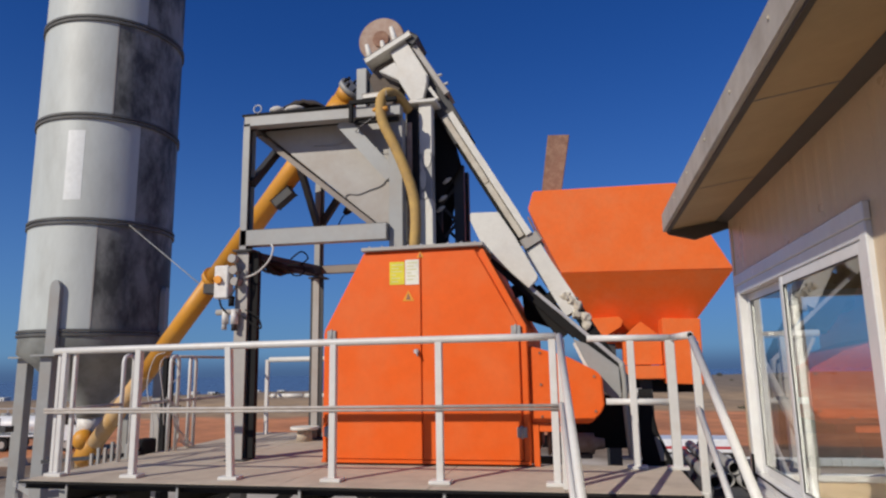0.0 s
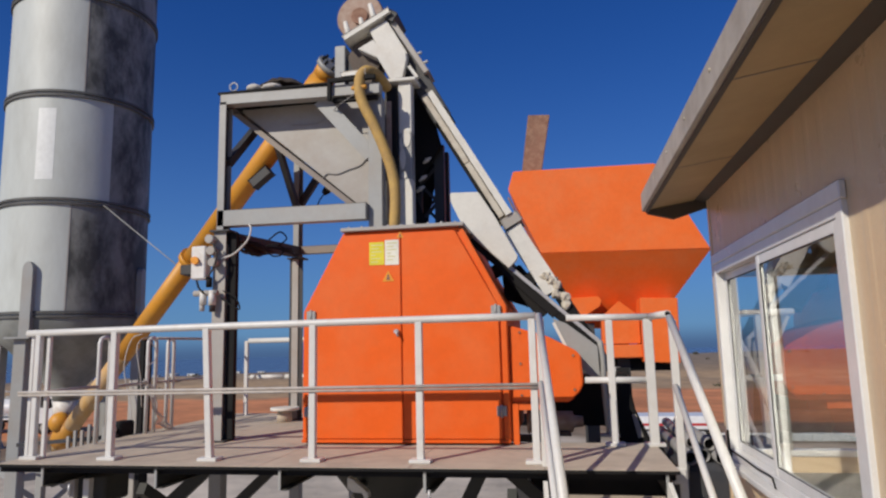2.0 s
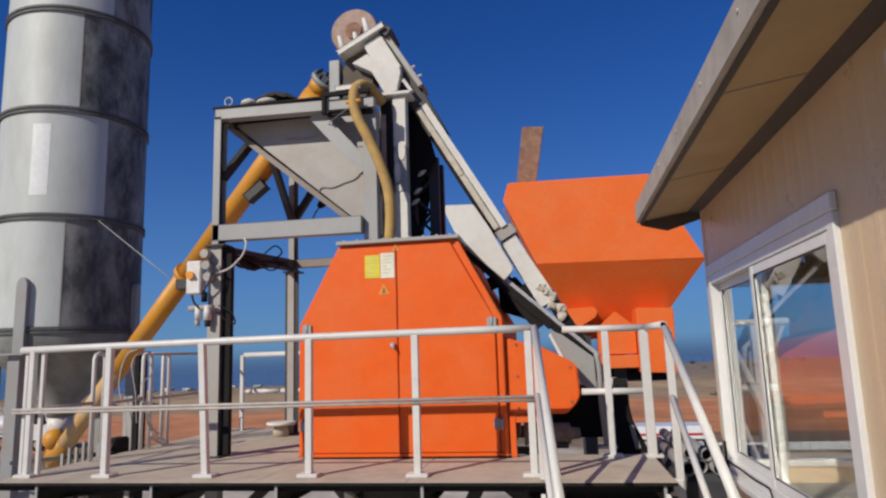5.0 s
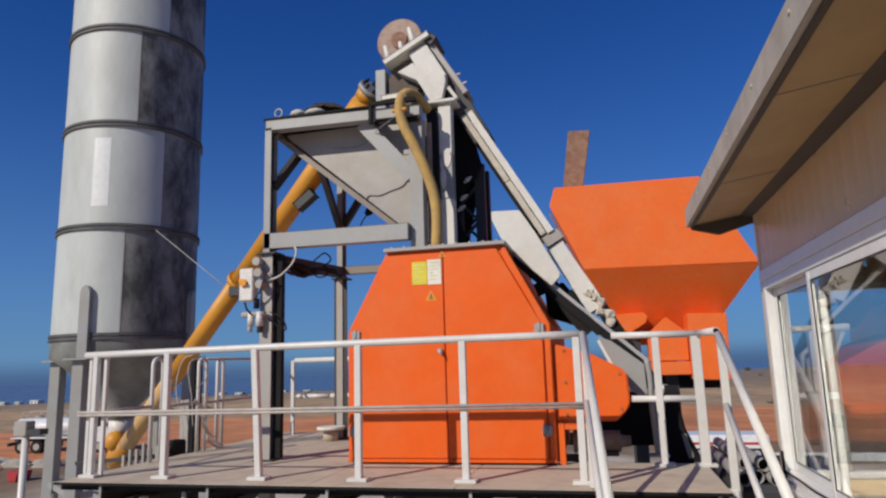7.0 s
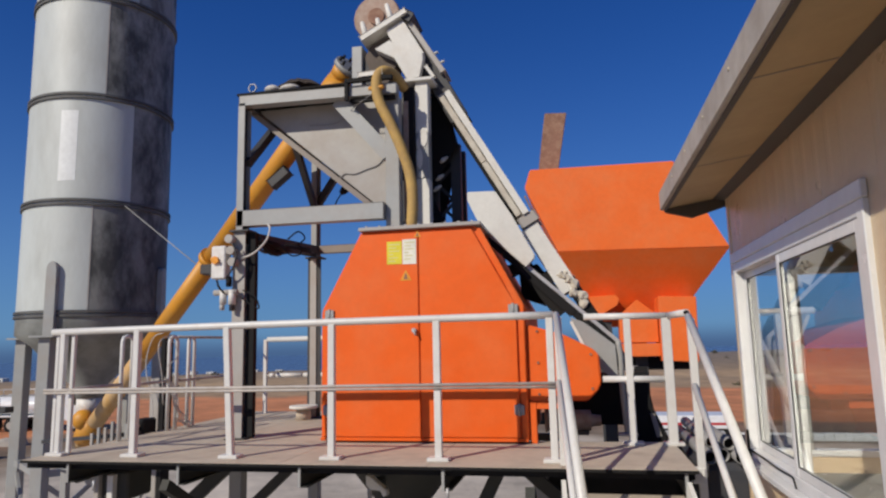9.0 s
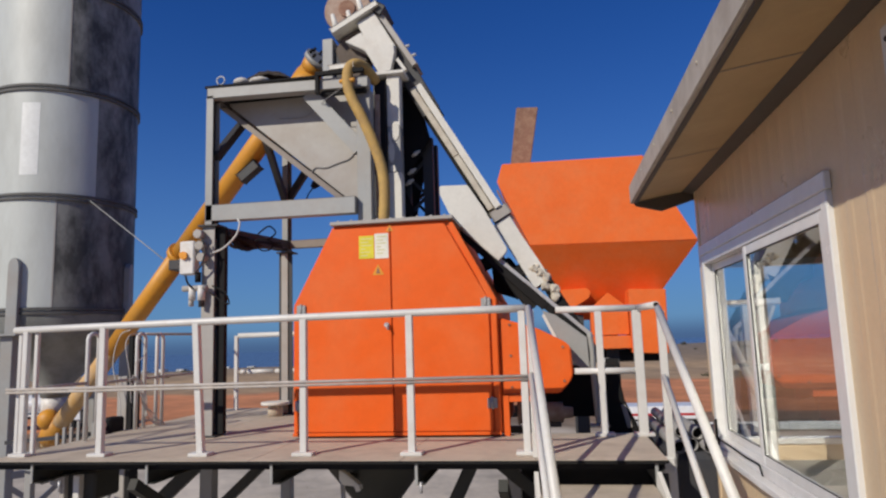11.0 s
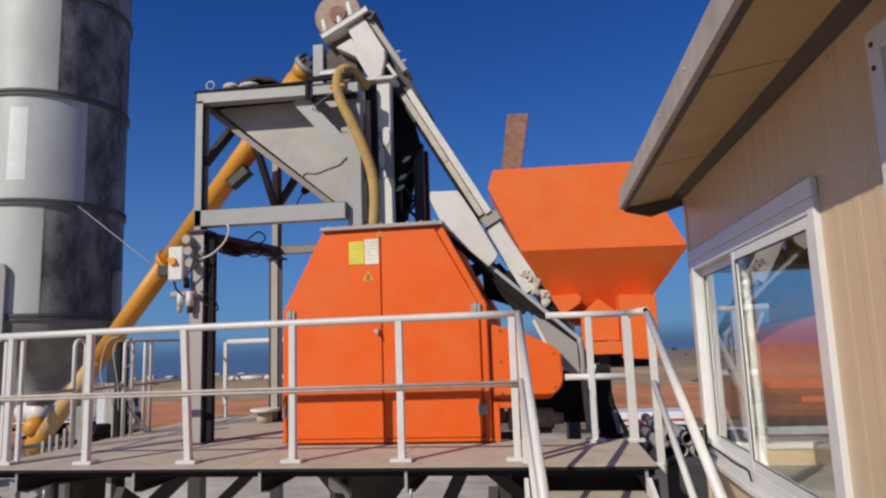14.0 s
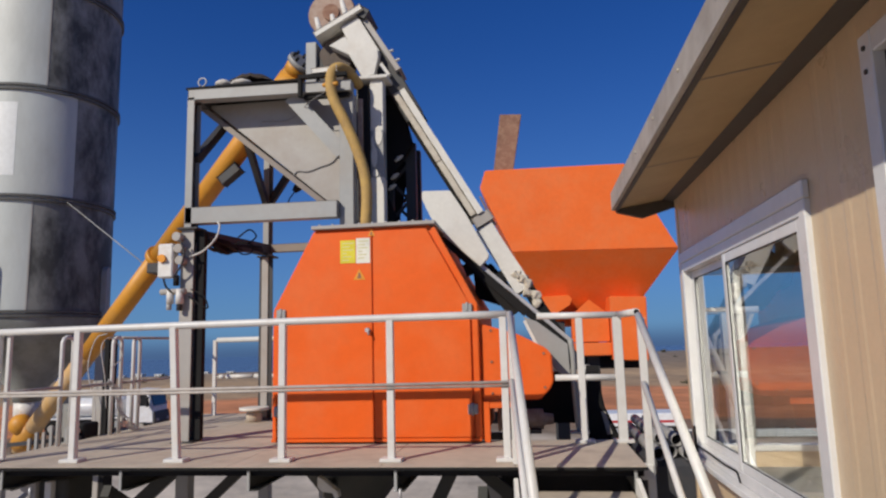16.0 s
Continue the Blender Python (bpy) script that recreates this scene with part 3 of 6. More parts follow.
def side_rails():
    t = thing("guard_rail", (-4.66, 7.0, 0), "white bent-tube guard rail on the platform side", "railing", "guard rails of the platform")
    for (y0, y1) in ((6.04, 6.20), (6.84, 6.99), (7.22, 7.34)):
        bm = B()
        r = 0.055
        pts = [(-4.66, y0, 0), (-4.66, y0, 1.05 - r), (-4.66, y0 + r * 0.3, 1.05 - r * 0.3), (-4.66, y0 + r, 1.05), (-4.66, y1 - r, 1.05), (-4.66, y1 - r * 0.3, 1.05 - r * 0.3), (-4.66, y1, 1.05 - r), (-4.66, y1, 0)]
        tube(bm, pts, 0.021, 10)
        part("hoop", bm, RAIL_WHITE, t)
    for z, y0, y1 in ((1.05, 6.99, 8.72), (0.55, 6.2, 6.84), (0.55, 6.99, 8.72), (0.56, 5.25, 6.04)):
        bm = B()
        tube(bm, [(-4.66, y0, z), (-4.66, y1, z)], 0.017, 10)
        part("rail", bm, MID_RAIL, t)
    t = thing("guard_rail", (-3.6, 8.75, 0), "white steel guard rail along the platform back", "railing", "guard rails of the platform")
    for x in (-4.43, -3.2, -2.4):
        bm = B()
        beam(bm, (x, 8.75, 0), (x, 8.75, 1.02), 0.045, 0.045, (0, 1, 0))
        part("post", bm, RAIL_WHITE, t)
    for z, r, x0, x1 in ((1.02, 0.035, -4.40, -2.3), (0.52, 0.03, -4.36, -4.29), (0.52, 0.03, -4.26, -3.88), (0.52, 0.03, -3.85, -2.3)):
        bm = B()
        tube(bm, [(x0, 8.75, z), (x1, 8.75, z)], r, 10)
        part("rail", bm, RAIL_WHITE, t)
    bm = B()
    tube(bm, [(-4.4, 8.75, 0.52), (-2.3, 8.75, 0.52)], 0.012, 8)
    part("inner_rod", bm, MID_RAIL, t)


def back_right_rail():
    t = thing("guard_rail", (0.4, 6.07, 0), "short white guard rail beside the stair head", "railing", "guard rails of the platform")
    for x in (0.37, 0.70):
        post_set(t, x, 6.07, w=0.06 if x < 0.5 else 0.075)
    bm = B()
    tube(bm, [(0.0, 6.07, 1.11), (0.72, 6.07, 1.10)], 0.03, 12)
    tube(bm, [(0.72, 6.07, 1.10), (0.80, 5.55, 1.10)], 0.03, 12)
    part("top_rail", bm, RAIL_WHITE, t)
    # black disc painted for the unlit hollow of the open tube
    bm = B()
    disc(bm, (0.801, 5.545, 1.10), (0.15, -1, 0), 0.021, 0.006, 12)
    part("tube_mouth", bm, BLACK, t)
    bm = B()
    tube(bm, [(0.14, 6.07, 0.56), (0.72, 6.07, 0.555)], 0.028, 12)
    part("mid_rail", bm, RAIL_WHITE, t)


front_rail()
side_rails()
back_right_rail()


def stair():
    t = thing("stair", (0.25, 4.2, -0.72), "short steel stair from the landing up to the platform", "stair")
    for i, z in enumerate((-0.18, -0.36, -0.54)):
        y = 5.0 - i * 0.40
        bm = B()
        box(bm, (-0.17 + i * 0.03, y - 0.42, z - 0.03), (0.62 + i * 0.03, y, z), 0.004)
        part("tread", bm, DECK, t)
    for x in (-0.20, 0.64):
        bm = B()
        beam(bm, (x, 4.93, -0.16), (x + 0.10, 3.55, -0.80), 0.03, 0.2)
        part("stringer", bm, CEMENT_WHITE, t)
    for s, (p, q, low) in enumerate((((-0.205, 5.10, 1.10), (-0.035, 3.10, 0.06), 0.50), ((0.784, 5.354, 1.065), (0.818, 3.472, 0.006), 0.515))):
        t = thing("stair_handrail", (p[0], 4.2, -0.4), "white tubular handrail sloping down the stair", "railing", "stair handrails")
        bm = B()
        tube(bm, [p, q], 0.028 if s else 0.025, 14)
        part("top_rail", bm, RAIL_WHITE, t)
        bm = B()
        tube(bm, [(p[0], p[1] - 0.06, p[2] - low), (q[0], q[1], q[2] - low)], 0.022, 12)
        part("mid_rail", bm, RAIL_WHITE, t)
        bm = B()
        x = p[0] + 0.012
        beam(bm, (x + (0.005 if s else 0.0), p[1] - 0.02, -0.40 if s else -0.05), (x, p[1] - 0.02, p[2] - 0.02), 0.055, 0.055, (0, 1, 0), 0.004)
        part("post", bm, RAIL_WHITE, t)
        if s:
            bm = B()
            box(bm, (0.722, p[1] - 0.06, -0.16), (x + 0.02, p[1] + 0.03, -0.05), 0.004)
            part("bracket", bm, RAIL_WHITE, t)
        bm = B()
        beam(bm, (q[0], q[1] + 0.02, -0.72), (q[0], q[1] + 0.02, q[2] + 0.02), 0.05, 0.05, (0, 1, 0))
        part("post", bm, RAIL_WHITE, t)


stair()


def landing():
    t = thing("landing", (0.0, 1.5, -0.72), "dusty steel landing in front of the control cabin", "platform")
    for i in range(5):
        bm = B()
        box(bm, (-0.9, -1.6 + i * 1.05 + 0.002, -0.74), (0.93, -0.55 + i * 1.05 - 0.002, -0.72), 0.002)
        part("deck_plate", bm, DECK, t)
    for x in (-0.85, 0.86):
        bm = B()
        channel(bm, (x, -1.6, -0.83), (x, 3.65, -0.83), 0.06, 0.16, 0.01)
        part("edge_channel", bm, UNDER_STEEL, t)
        for y in (-1.4, 3.5):
            bm = B()
            box(bm, (x - 0.05, y - 0.05, GROUND), (x + 0.05, y + 0.05, -0.91))
            part("leg", bm, GREY_PAINT, t)


landing()


# ---------------------------------------------------------------- mixer housing
def mixer():
    t = thing("mixer_housing", (-1.5, 6.8, 0), "orange steel mixer housing with closed double doors on the platform", "machine")
    out = [(-2.50, 0.02), (-2.50, 1.24), (-2.095, 2.0), (-0.95, 2.0), (-0.52, 1.22), (-0.52, 0.02)]
    bm = B()
    prism(bm, out, 6.09, 7.75, 0.012)
    part("body", bm, ORANGE, t)
    # doors stand proud of the body, with a seam between
    left = [(-2.47, 0.055), (-2.47, 1.235), (-2.075, 1.965), (-1.515, 1.965), (-1.515, 0.055)]
    right = [(-1.505, 0.055), (-1.505, 1.965), (-0.99, 1.965), (-0.60, 1.235), (-0.60, 0.055)]
    for o in (left, right):
        bm = B()
        prism(bm, o, 6.05, 6.092, 0.006)
        part("door", bm, ORANGE, t)
    bm = B()
    prism(bm, [(-0.585, 0.02), (-0.585, 1.20), (-0.95, 1.96), (-0.915, 1.985), (-0.53, 1.235), (-0.53, 0.02)], 6.06, 6.095, 0.006)
    part("corner_strip", bm, ORANGE, t)
    bm = B()
    prism(bm, [(-2.49, 0.02), (-2.49, 0.05), (-0.53, 0.05), (-0.53, 0.02)], 6.045, 6.09, 0.004)
    part("sill", bm, ORANGE, t)
    bm = B()
    box(bm, (-2.10, 6.02, 2.0), (-0.90, 7.78, 2.035), 0.004)
    part("top_plate", bm, PLATE_GREY, t)
    for k in range(9):
        bm = B()
        disc(bm, (-2.02 + k * 0.13, 6.035, 2.04), (0, 0, 1), 0.012, 0.012, 8)
        part("bolt", bm, GALV, t)
    for x, z in ((-2.40, 1.20), (-0.625, 1.20), (-2.42, 0.30), (-0.60, 0.30)):
        bm = B()
        box(bm, (x - 0.045, 6.03, z - 0.045), (x - 0.005, 6.052, z + 0.045), 0.006)
        box(bm, (x + 0.005, 6.03, z - 0.045), (x + 0.045, 6.052, z + 0.045), 0.006)
        tube(bm, [(x, 6.032, z - 0.055), (x, 6.032, z + 0.055)], 0.012, 8)
        part("hinge", bm, GREY_PAINT, t)
    bm = B()
    tube(bm, [(-1.555, 6.05, 1.03), (-1.555, 6.00, 1.03)], 0.022, 12)
    tube(bm, [(-1.56, 6.005, 1.045), (-1.535, 5.995, 0.985)], 0.011, 8)
    part("door_handle", bm, GALV, t, "worn chrome turning handle")
    for (x0, x1, z0, z1, mt, nm) in ((-1.82, -1.672, 1.665, 1.885, STICK_YELLOW, "yellow printed notice"), (-1.665, -1.53, 1.66, 1.90, STICK_WHITE, "white printed notice")):
        bm = B()
        box(bm, (x0, 6.046, z0), (x1, 6.0495, z1))
        n = part("notice", bm, mt, t, nm)
        for k in range(6):
            bm = B()
            zz = z1 - 0.03 - k * 0.032
            w = (x1 - x0) * (0.75, 0.5, 0.7, 0.3, 0.6, 0.45)[k]
            box(bm, (x0 + 0.02, 6.0445, zz - 0.005), (x0 + 0.02 + w, 6.0458, zz + 0.004))
            part("print_bar", bm, STICK_INK, n)
    for x, z, s in ((-1.635, 1.55, 0.058), (-1.515, 1.945, 0.035)):
        bm = B()
        prism(bm, [(x - s, z - s * 0.8), (x + s, z - s * 0.8), (x, z + s)], 6.046, 6.0495)
        w = part("warning_sign", bm, WARN, t, "amber triangular warning sign")
        bm = B()
        prism(bm, [(x - s * 0.35, z - s * 0.55), (x + s * 0.35, z - s * 0.55), (x + s * 0.1, z + s * 0.35), (x - s * 0.1, z + s * 0.35)], 6.044, 6.0458)
        part("symbol", bm, RUST, w)
    # drive cover to the side
    hood = [(-0.515, 0.37), (-0.515, 1.06), (-0.19, 0.96), (0.075, 0.82), (0.117, 0.768), (0.127, 0.524), (0.094, 0.458), (0.0, 0.37)]
    bm = B()
    prism(bm, hood, 6.115, 7.0, 0.012)
    h = part("drive_cover", bm, ORANGE, t)
    for x, z in ((-0.45, 1.0), (-0.45, 0.7), (-0.45, 0.4), (0.05, 0.77), (0.05, 0.45), (-0.2, 0.39)):
        bm = B()
        disc(bm, (x * 0.94, 6.11, 0.89 + (z - 0.89) * 0.94), (0, 1, 0), 0.012, 0.012, 8)
        part("bolt", bm, RUST, h)
    bm = B()
    box(bm, (-0.512, 6.10, 0.0), (-0.455, 6.16, 0.368), 0.004)
    part("cover_leg", bm, ORANGE, t)
    bm = B()
    box(bm, (-0.454, 6.105, 0.30), (-0.20, 6.165, 0.366), 0.004)
    part("cover_sill", bm, ORANGE, t)


mixer()


def drive_motor():
    t = thing("drive_motor", (-0.1, 6.8, 0), "dusty brown drive motor under the orange cover", "motor")
    bm = B()
    tube(bm, [(-0.42, 6.75, 0.13), (-0.40, 6.75, 0.13), (-0.40, 6.75, 0.13), (0.02, 6.75, 0.13), (0.03, 6.75, 0.13), (0.12, 6.75, 0.13)], 0.11, 18, radii=[0.115, 0.115, 0.10, 0.10, 0.06, 0.05])
    part("casing", bm, RUST_PALE, t)
    bm = B()
    box(bm, (-0.36, 6.66, 0.0), (0.0, 6.84, 0.045), 0.006)
    part("foot", bm, GREY_DARK, t)
    bm = B()
    prism(bm, [(-0.45, 0.02), (0.55, 0.02), (0.50, 0.30), (0.34, 0.53), (0.12, 0.56), (-0.15, 0.40), (-0.45, 0.34)], 7.32, 7.6, 0.01)
    part("belt_guard", bm, BLACK, t)


drive_motor()


# ---------------------------------------------------------------- tower over the mixer
def tower():
    t = thing("tower_frame", (-2.7, 7.2, 0), "grey steel tower frame carrying the weighing hopper", "steel frame")
    # lower columns
    for x, y, zt in ((-3.45, 6.26, 2.10), (-3.45, 8.2, 2.06), (-1.0, 8.2, 2.06)):
        bm = B()
        xc, fw = x - 0.012, 0.135 if y < 8 else 0.085
        beam(bm, (xc, y - 0.052, 0), (xc, y - 0.052, zt), fw, 0.012, (0, 1, 0))
        beam(bm, (xc, y + 0.052, 0), (xc, y + 0.052, zt), fw, 0.012, (0, 1, 0))
        beam(bm, (xc - 0.01, y, 0), (xc - 0.01, y, zt), 0.012, 0.10, (0, 1, 0))
        part("column", bm, PLATE_GREY, t)
        if y > 8:
            # dark plate added behind the flange for the back columns' dark edges
            bm = B()
            beam(bm, (xc + 0.01, y - 0.036, 0.02), (xc + 0.01, y - 0.036, zt - 0.002), 0.18, 0.012, (0, 1, 0))
            part("clip_angle", bm, GREY_DARK, t)
        bm = B()
        box(bm, (x - 0.11, y - 0.1, zt), (x + 0.11, y + 0.1, zt + 0.02), 0.003)
        part("flange", bm, GREY_DARK, t)
        bm = B()
        box(bm, (x - 0.11, y - 0.1, 0.0), (x + 0.11, y + 0.1, 0.016), 0.003)
        part("foot_plate", bm, GREY_DARK, t)
    # black strip standing in for the front column's shaded side
    bm = B()
    box(bm, (-3.392, 6.255, 0.02), (-3.305, 6.32, 2.1), 0.004)
    part("cable_duct", bm, BLACK, t)
    # upper columns
    for x, y in ((-3.465, 6.27), (-3.45, 8.2)):
        bm = B()
        for dy in (-0.068, 0.068):
            beam(bm, (x, y + dy, 2.12), (x, y + dy, 3.50), 0.074, 0.012, (0, 1, 0))
        part("upper_column", bm, GREY_PAINT, t)
        # web in dark steel, which puts its unlit side into the colour
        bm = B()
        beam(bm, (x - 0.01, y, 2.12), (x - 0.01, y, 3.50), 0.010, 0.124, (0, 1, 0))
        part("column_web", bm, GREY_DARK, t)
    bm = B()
    box(bm, (-1.895, 6.28, 2.04), (-1.75, 6.42, 3.45), 0.006)
    part("upper_column", bm, GREY_PAINT, t)
    # beams; the low one running back from the front column is coloured dark for its shade
    bars = [((-3.497, 6.255, 2.245), (-1.90, 6.255, 2.235), 0.118, 0.165, GREY_PAINT), ((-3.497, 6.255, 3.53), (-1.75, 6.255, 3.50), 0.118, 0.11, GREY_PAINT),
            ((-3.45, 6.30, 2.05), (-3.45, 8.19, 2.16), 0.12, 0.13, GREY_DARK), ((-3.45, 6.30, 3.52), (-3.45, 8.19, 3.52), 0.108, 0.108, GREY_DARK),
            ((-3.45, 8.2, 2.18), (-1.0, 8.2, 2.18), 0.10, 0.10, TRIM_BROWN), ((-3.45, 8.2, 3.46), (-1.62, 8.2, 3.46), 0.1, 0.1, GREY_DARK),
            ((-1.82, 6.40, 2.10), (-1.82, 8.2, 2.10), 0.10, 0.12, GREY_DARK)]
    for p, q, w, h, mt in bars:
        bm = B()
        beam(bm, p, q, w, h, bevel=0.005)
        part("beam", bm, mt, t)
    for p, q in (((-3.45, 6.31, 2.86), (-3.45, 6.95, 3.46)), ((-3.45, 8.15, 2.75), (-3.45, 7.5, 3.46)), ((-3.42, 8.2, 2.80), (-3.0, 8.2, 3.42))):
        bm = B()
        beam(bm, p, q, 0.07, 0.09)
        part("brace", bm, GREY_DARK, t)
    bm = B()
    box(bm, (-3.53, 6.20, 3.592), (-2.30, 8.2, 3.615), 0.003)
    part("top_plate", bm, BLACK, t)
    bm = B()
    beam(bm, (-2.42, 6.325, 3.47), (-1.87, 6.325, 2.83), 0.07, 0.15, (0.7, 0, 0.7))
    part("gusset_bar", bm, GREY_PAINT, t)
    bm = B()
    box(bm, (-1.745, 6.44, 2.04), (-1.69, 6.452, 3.44), 0.002)
    part("cover_plate", bm, RUST_PALE, t)
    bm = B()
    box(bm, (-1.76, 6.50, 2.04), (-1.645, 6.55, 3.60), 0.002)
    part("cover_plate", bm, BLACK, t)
    # plain black plate added to fill the dark area right of the column
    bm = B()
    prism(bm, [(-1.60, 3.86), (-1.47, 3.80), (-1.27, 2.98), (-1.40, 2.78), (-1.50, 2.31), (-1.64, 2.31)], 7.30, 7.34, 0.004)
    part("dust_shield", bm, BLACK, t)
    # hopper head frame on the right
    for p, q, w, h in (((-2.28, 6.165, 3.605), (-1.78, 6.165, 3.605), 0.05, 0.04), ((-2.25, 6.25, 3.42), (-1.78, 6.25, 3.42), 0.05, 0.04), ((-2.27, 6.172, 3.625), (-2.27, 6.172, 3.40), 0.035, 0.05)):
        bm = B()
        beam(bm, p, q, w, h)
        part("ledge", bm, BLACK, t)
    bm = B()
    beam(bm, (-2.14, 6.17, 3.655), (-1.88, 6.17, 3.665), 0.05, 0.05, bevel=0.008)
    part("ledge", bm, CEMENT_WHITE, t)
    bm = B()
    box(bm, (-2.42, 6.75, 3.6), (-2.30, 6.95, 4.27), 0.006)
    part("stub_column", bm, GREY_PAINT, t)
    bm = B()
    box(bm, (-2.285, 6.80, 3.6), (-2.18, 6.95, 4.16), 0.006)
    part("stub_column", bm, GREY_DARK, t)


tower()


def weigh_hopper():
    t = thing("weigh_hopper", (-2.6, 7.0, 2.3), "pale grey sheet-steel weighing hopper with a slanted side", "hopper")
    bm = B()
    prism(bm, [(-3.434, 3.517), (-1.942, 3.517), (-1.942, 2.362), (-2.064, 2.362)], 6.50, 8.0, 0.006)
    part("shell", bm, PLATE_GREY, t)
    # edge bar darkened in colour for the shade under the slanted side
    bm = B()
    beam(bm, (-3.495, 6.52, 3.491), (-2.095, 6.52, 2.336), 0.09, 0.055, (0.63, 0, 0.77))
    part("edge_bar", bm, TRIM_BROWN, t)
    bm = B()
    beam(bm, (-3.42, 6.9, 3.44), (-2.05, 6.9, 2.31), 0.09, 0.05, (0.63, 0, 0.77))
    part("stiffener", bm, GREY_DARK, t)
    bm = B()
    pts = [(-2.473, 6.49, 2.658), (-2.412, 6.49, 2.719), (-2.3, 6.49, 2.709), (-2.167, 6.49, 2.75), (-2.044, 6.49, 2.786), (-1.972, 6.49, 2.862)]
    tube(bm, curve_points(pts, 4), 0.006, 6)
    part("cable", bm, PIPE_GREY, t)
    bm = B()
    tube(bm, curve_points([(-2.81, 6.49, 3.29), (-2.56, 6.49, 3.28), (-2.40, 6.44, 3.32), (-2.2, 6.22, 3.35), (-2.05, 6.18, 3.42), (-1.95, 6.2, 3.50)], 4), 0.004, 6)
    part("cable", bm, PIPE_GREY, t)
    bm = B()
    tube(bm, [(-2.87, 7.6, 2.78), (-2.83, 7.6, 2.82), (-2.75, 7.6, 2.875)], 0.045, 10, radii=[0.03, 0.052, 0.045])
    part("vibrator", bm, BLACK, t)
    bm = B()
    tube(bm, curve_points([(-2.86, 7.6, 2.78), (-2.92, 7.6, 2.70), (-2.96, 7.6, 2.60)], 4), 0.008, 6)
    part("cable", bm, BLACK, t)


weigh_hopper()


def top_clutter():
    for i, (x, y, w, d, h) in enumerate(((-3.15, 6.27, 0.085, 0.06, 0.04), (-2.95, 6.27, 0.11, 0.06, 0.035))):
        bm = B()
        bmesh.ops.create_icosphere(bm, subdivisions=3, radius=1)
        for v in bm.verts:
            v.co = Vector((x + v.co.x * w * (1 + 0.2 * noise.noise(v.co * 2)), y + v.co.y * d, 3.615 + max(-1, v.co.z) * h * (1 + 0.25 * noise.noise(v.co * 3)) + h))
        for f in bm.faces:
            f.smooth = True
        solo("sack", bm, SACK, (x, y, 3.615), "off-white filled sack lying on the tower top", "sack", "sacks on the tower")
    bm = B()
    nx, ny = 16, 8
    g = [[bm.verts.new((-3.24 + 0.66 * i / nx, 6.30 + 0.3 * j / ny, 3.62 + 0.20 * math.sin(math.pi * min(1, i / nx * 1.02)) ** 0.7 * (0.5 + 0.5 * math.sin(math.pi * j / ny)) + 0.03 * noise.noise((i * 0.6, j * 0.6, 1)))) for j in range(ny + 1)] for i in range(nx + 1)]
    for i in range(nx):
        for j in range(ny):
            f = bm.faces.new((g[i][j], g[i + 1][j], g[i + 1][j + 1], g[i][j + 1]))
            f.smooth = True
    bmesh.ops.solidify(bm, geom=bm.faces[:], thickness=0.012)
    solo("tarpaulin", bm, TARP_BROWN, (-2.9, 6.85, 3.615), "crumpled dark brown tarpaulin on the tower top", "tarpaulin")
    bm = B()
    tube(bm, [(-3.40, 6.3, 3.66 + 0.0)] + [(-3.40 + 0.045 * math.sin(a), 6.3, 3.66 + 0.045 * (1 - math.cos(a))) for a in [k * 0.5 for k in range(1, 13)]], 0.007, 6)
    solo("wire_loop", bm, CABLE_PALE, (-3.40, 6.3, 3.615), "loop of pale wire on the tower corner", "wire")


top_clutter()


def hose():
    bm = B()
    pts = curve_points([(-1.74, 6.5, 3.60), (-1.80, 6.35, 3.69), (-1.88, 6.22, 3.70), (-1.94, 6.16, 3.60), (-1.925, 6.15, 3.38), (-1.80, 6.17, 3.10), (-1.70, 6.19, 2.85), (-1.625, 6.21, 2.60), (-1.60, 6.22, 2.35), (-1.615, 6.22, 2.04)], 12)
    tube(bm, pts, 0.06, 16, radii=[0.054 + (0.003 if i % 2 else -0.002) for i in range(len(pts))])
    solo("filling_hose", bm, HOSE, (-1.655, 6.22, 2.035), "ribbed dusty yellow hose bending down to the mixer", "hose")
    bm = B()
    tube(bm, curve_points([(-2.02, 6.16, 3.50), (-1.95, 6.13, 3.49), (-1.86, 6.13, 3.495)], 4), 0.022, 8)
    solo("hose_strap", bm, YELLOW, (-1.95, 6.16, 3.49), "orange-yellow strap holding the hose", "strap")


hose()


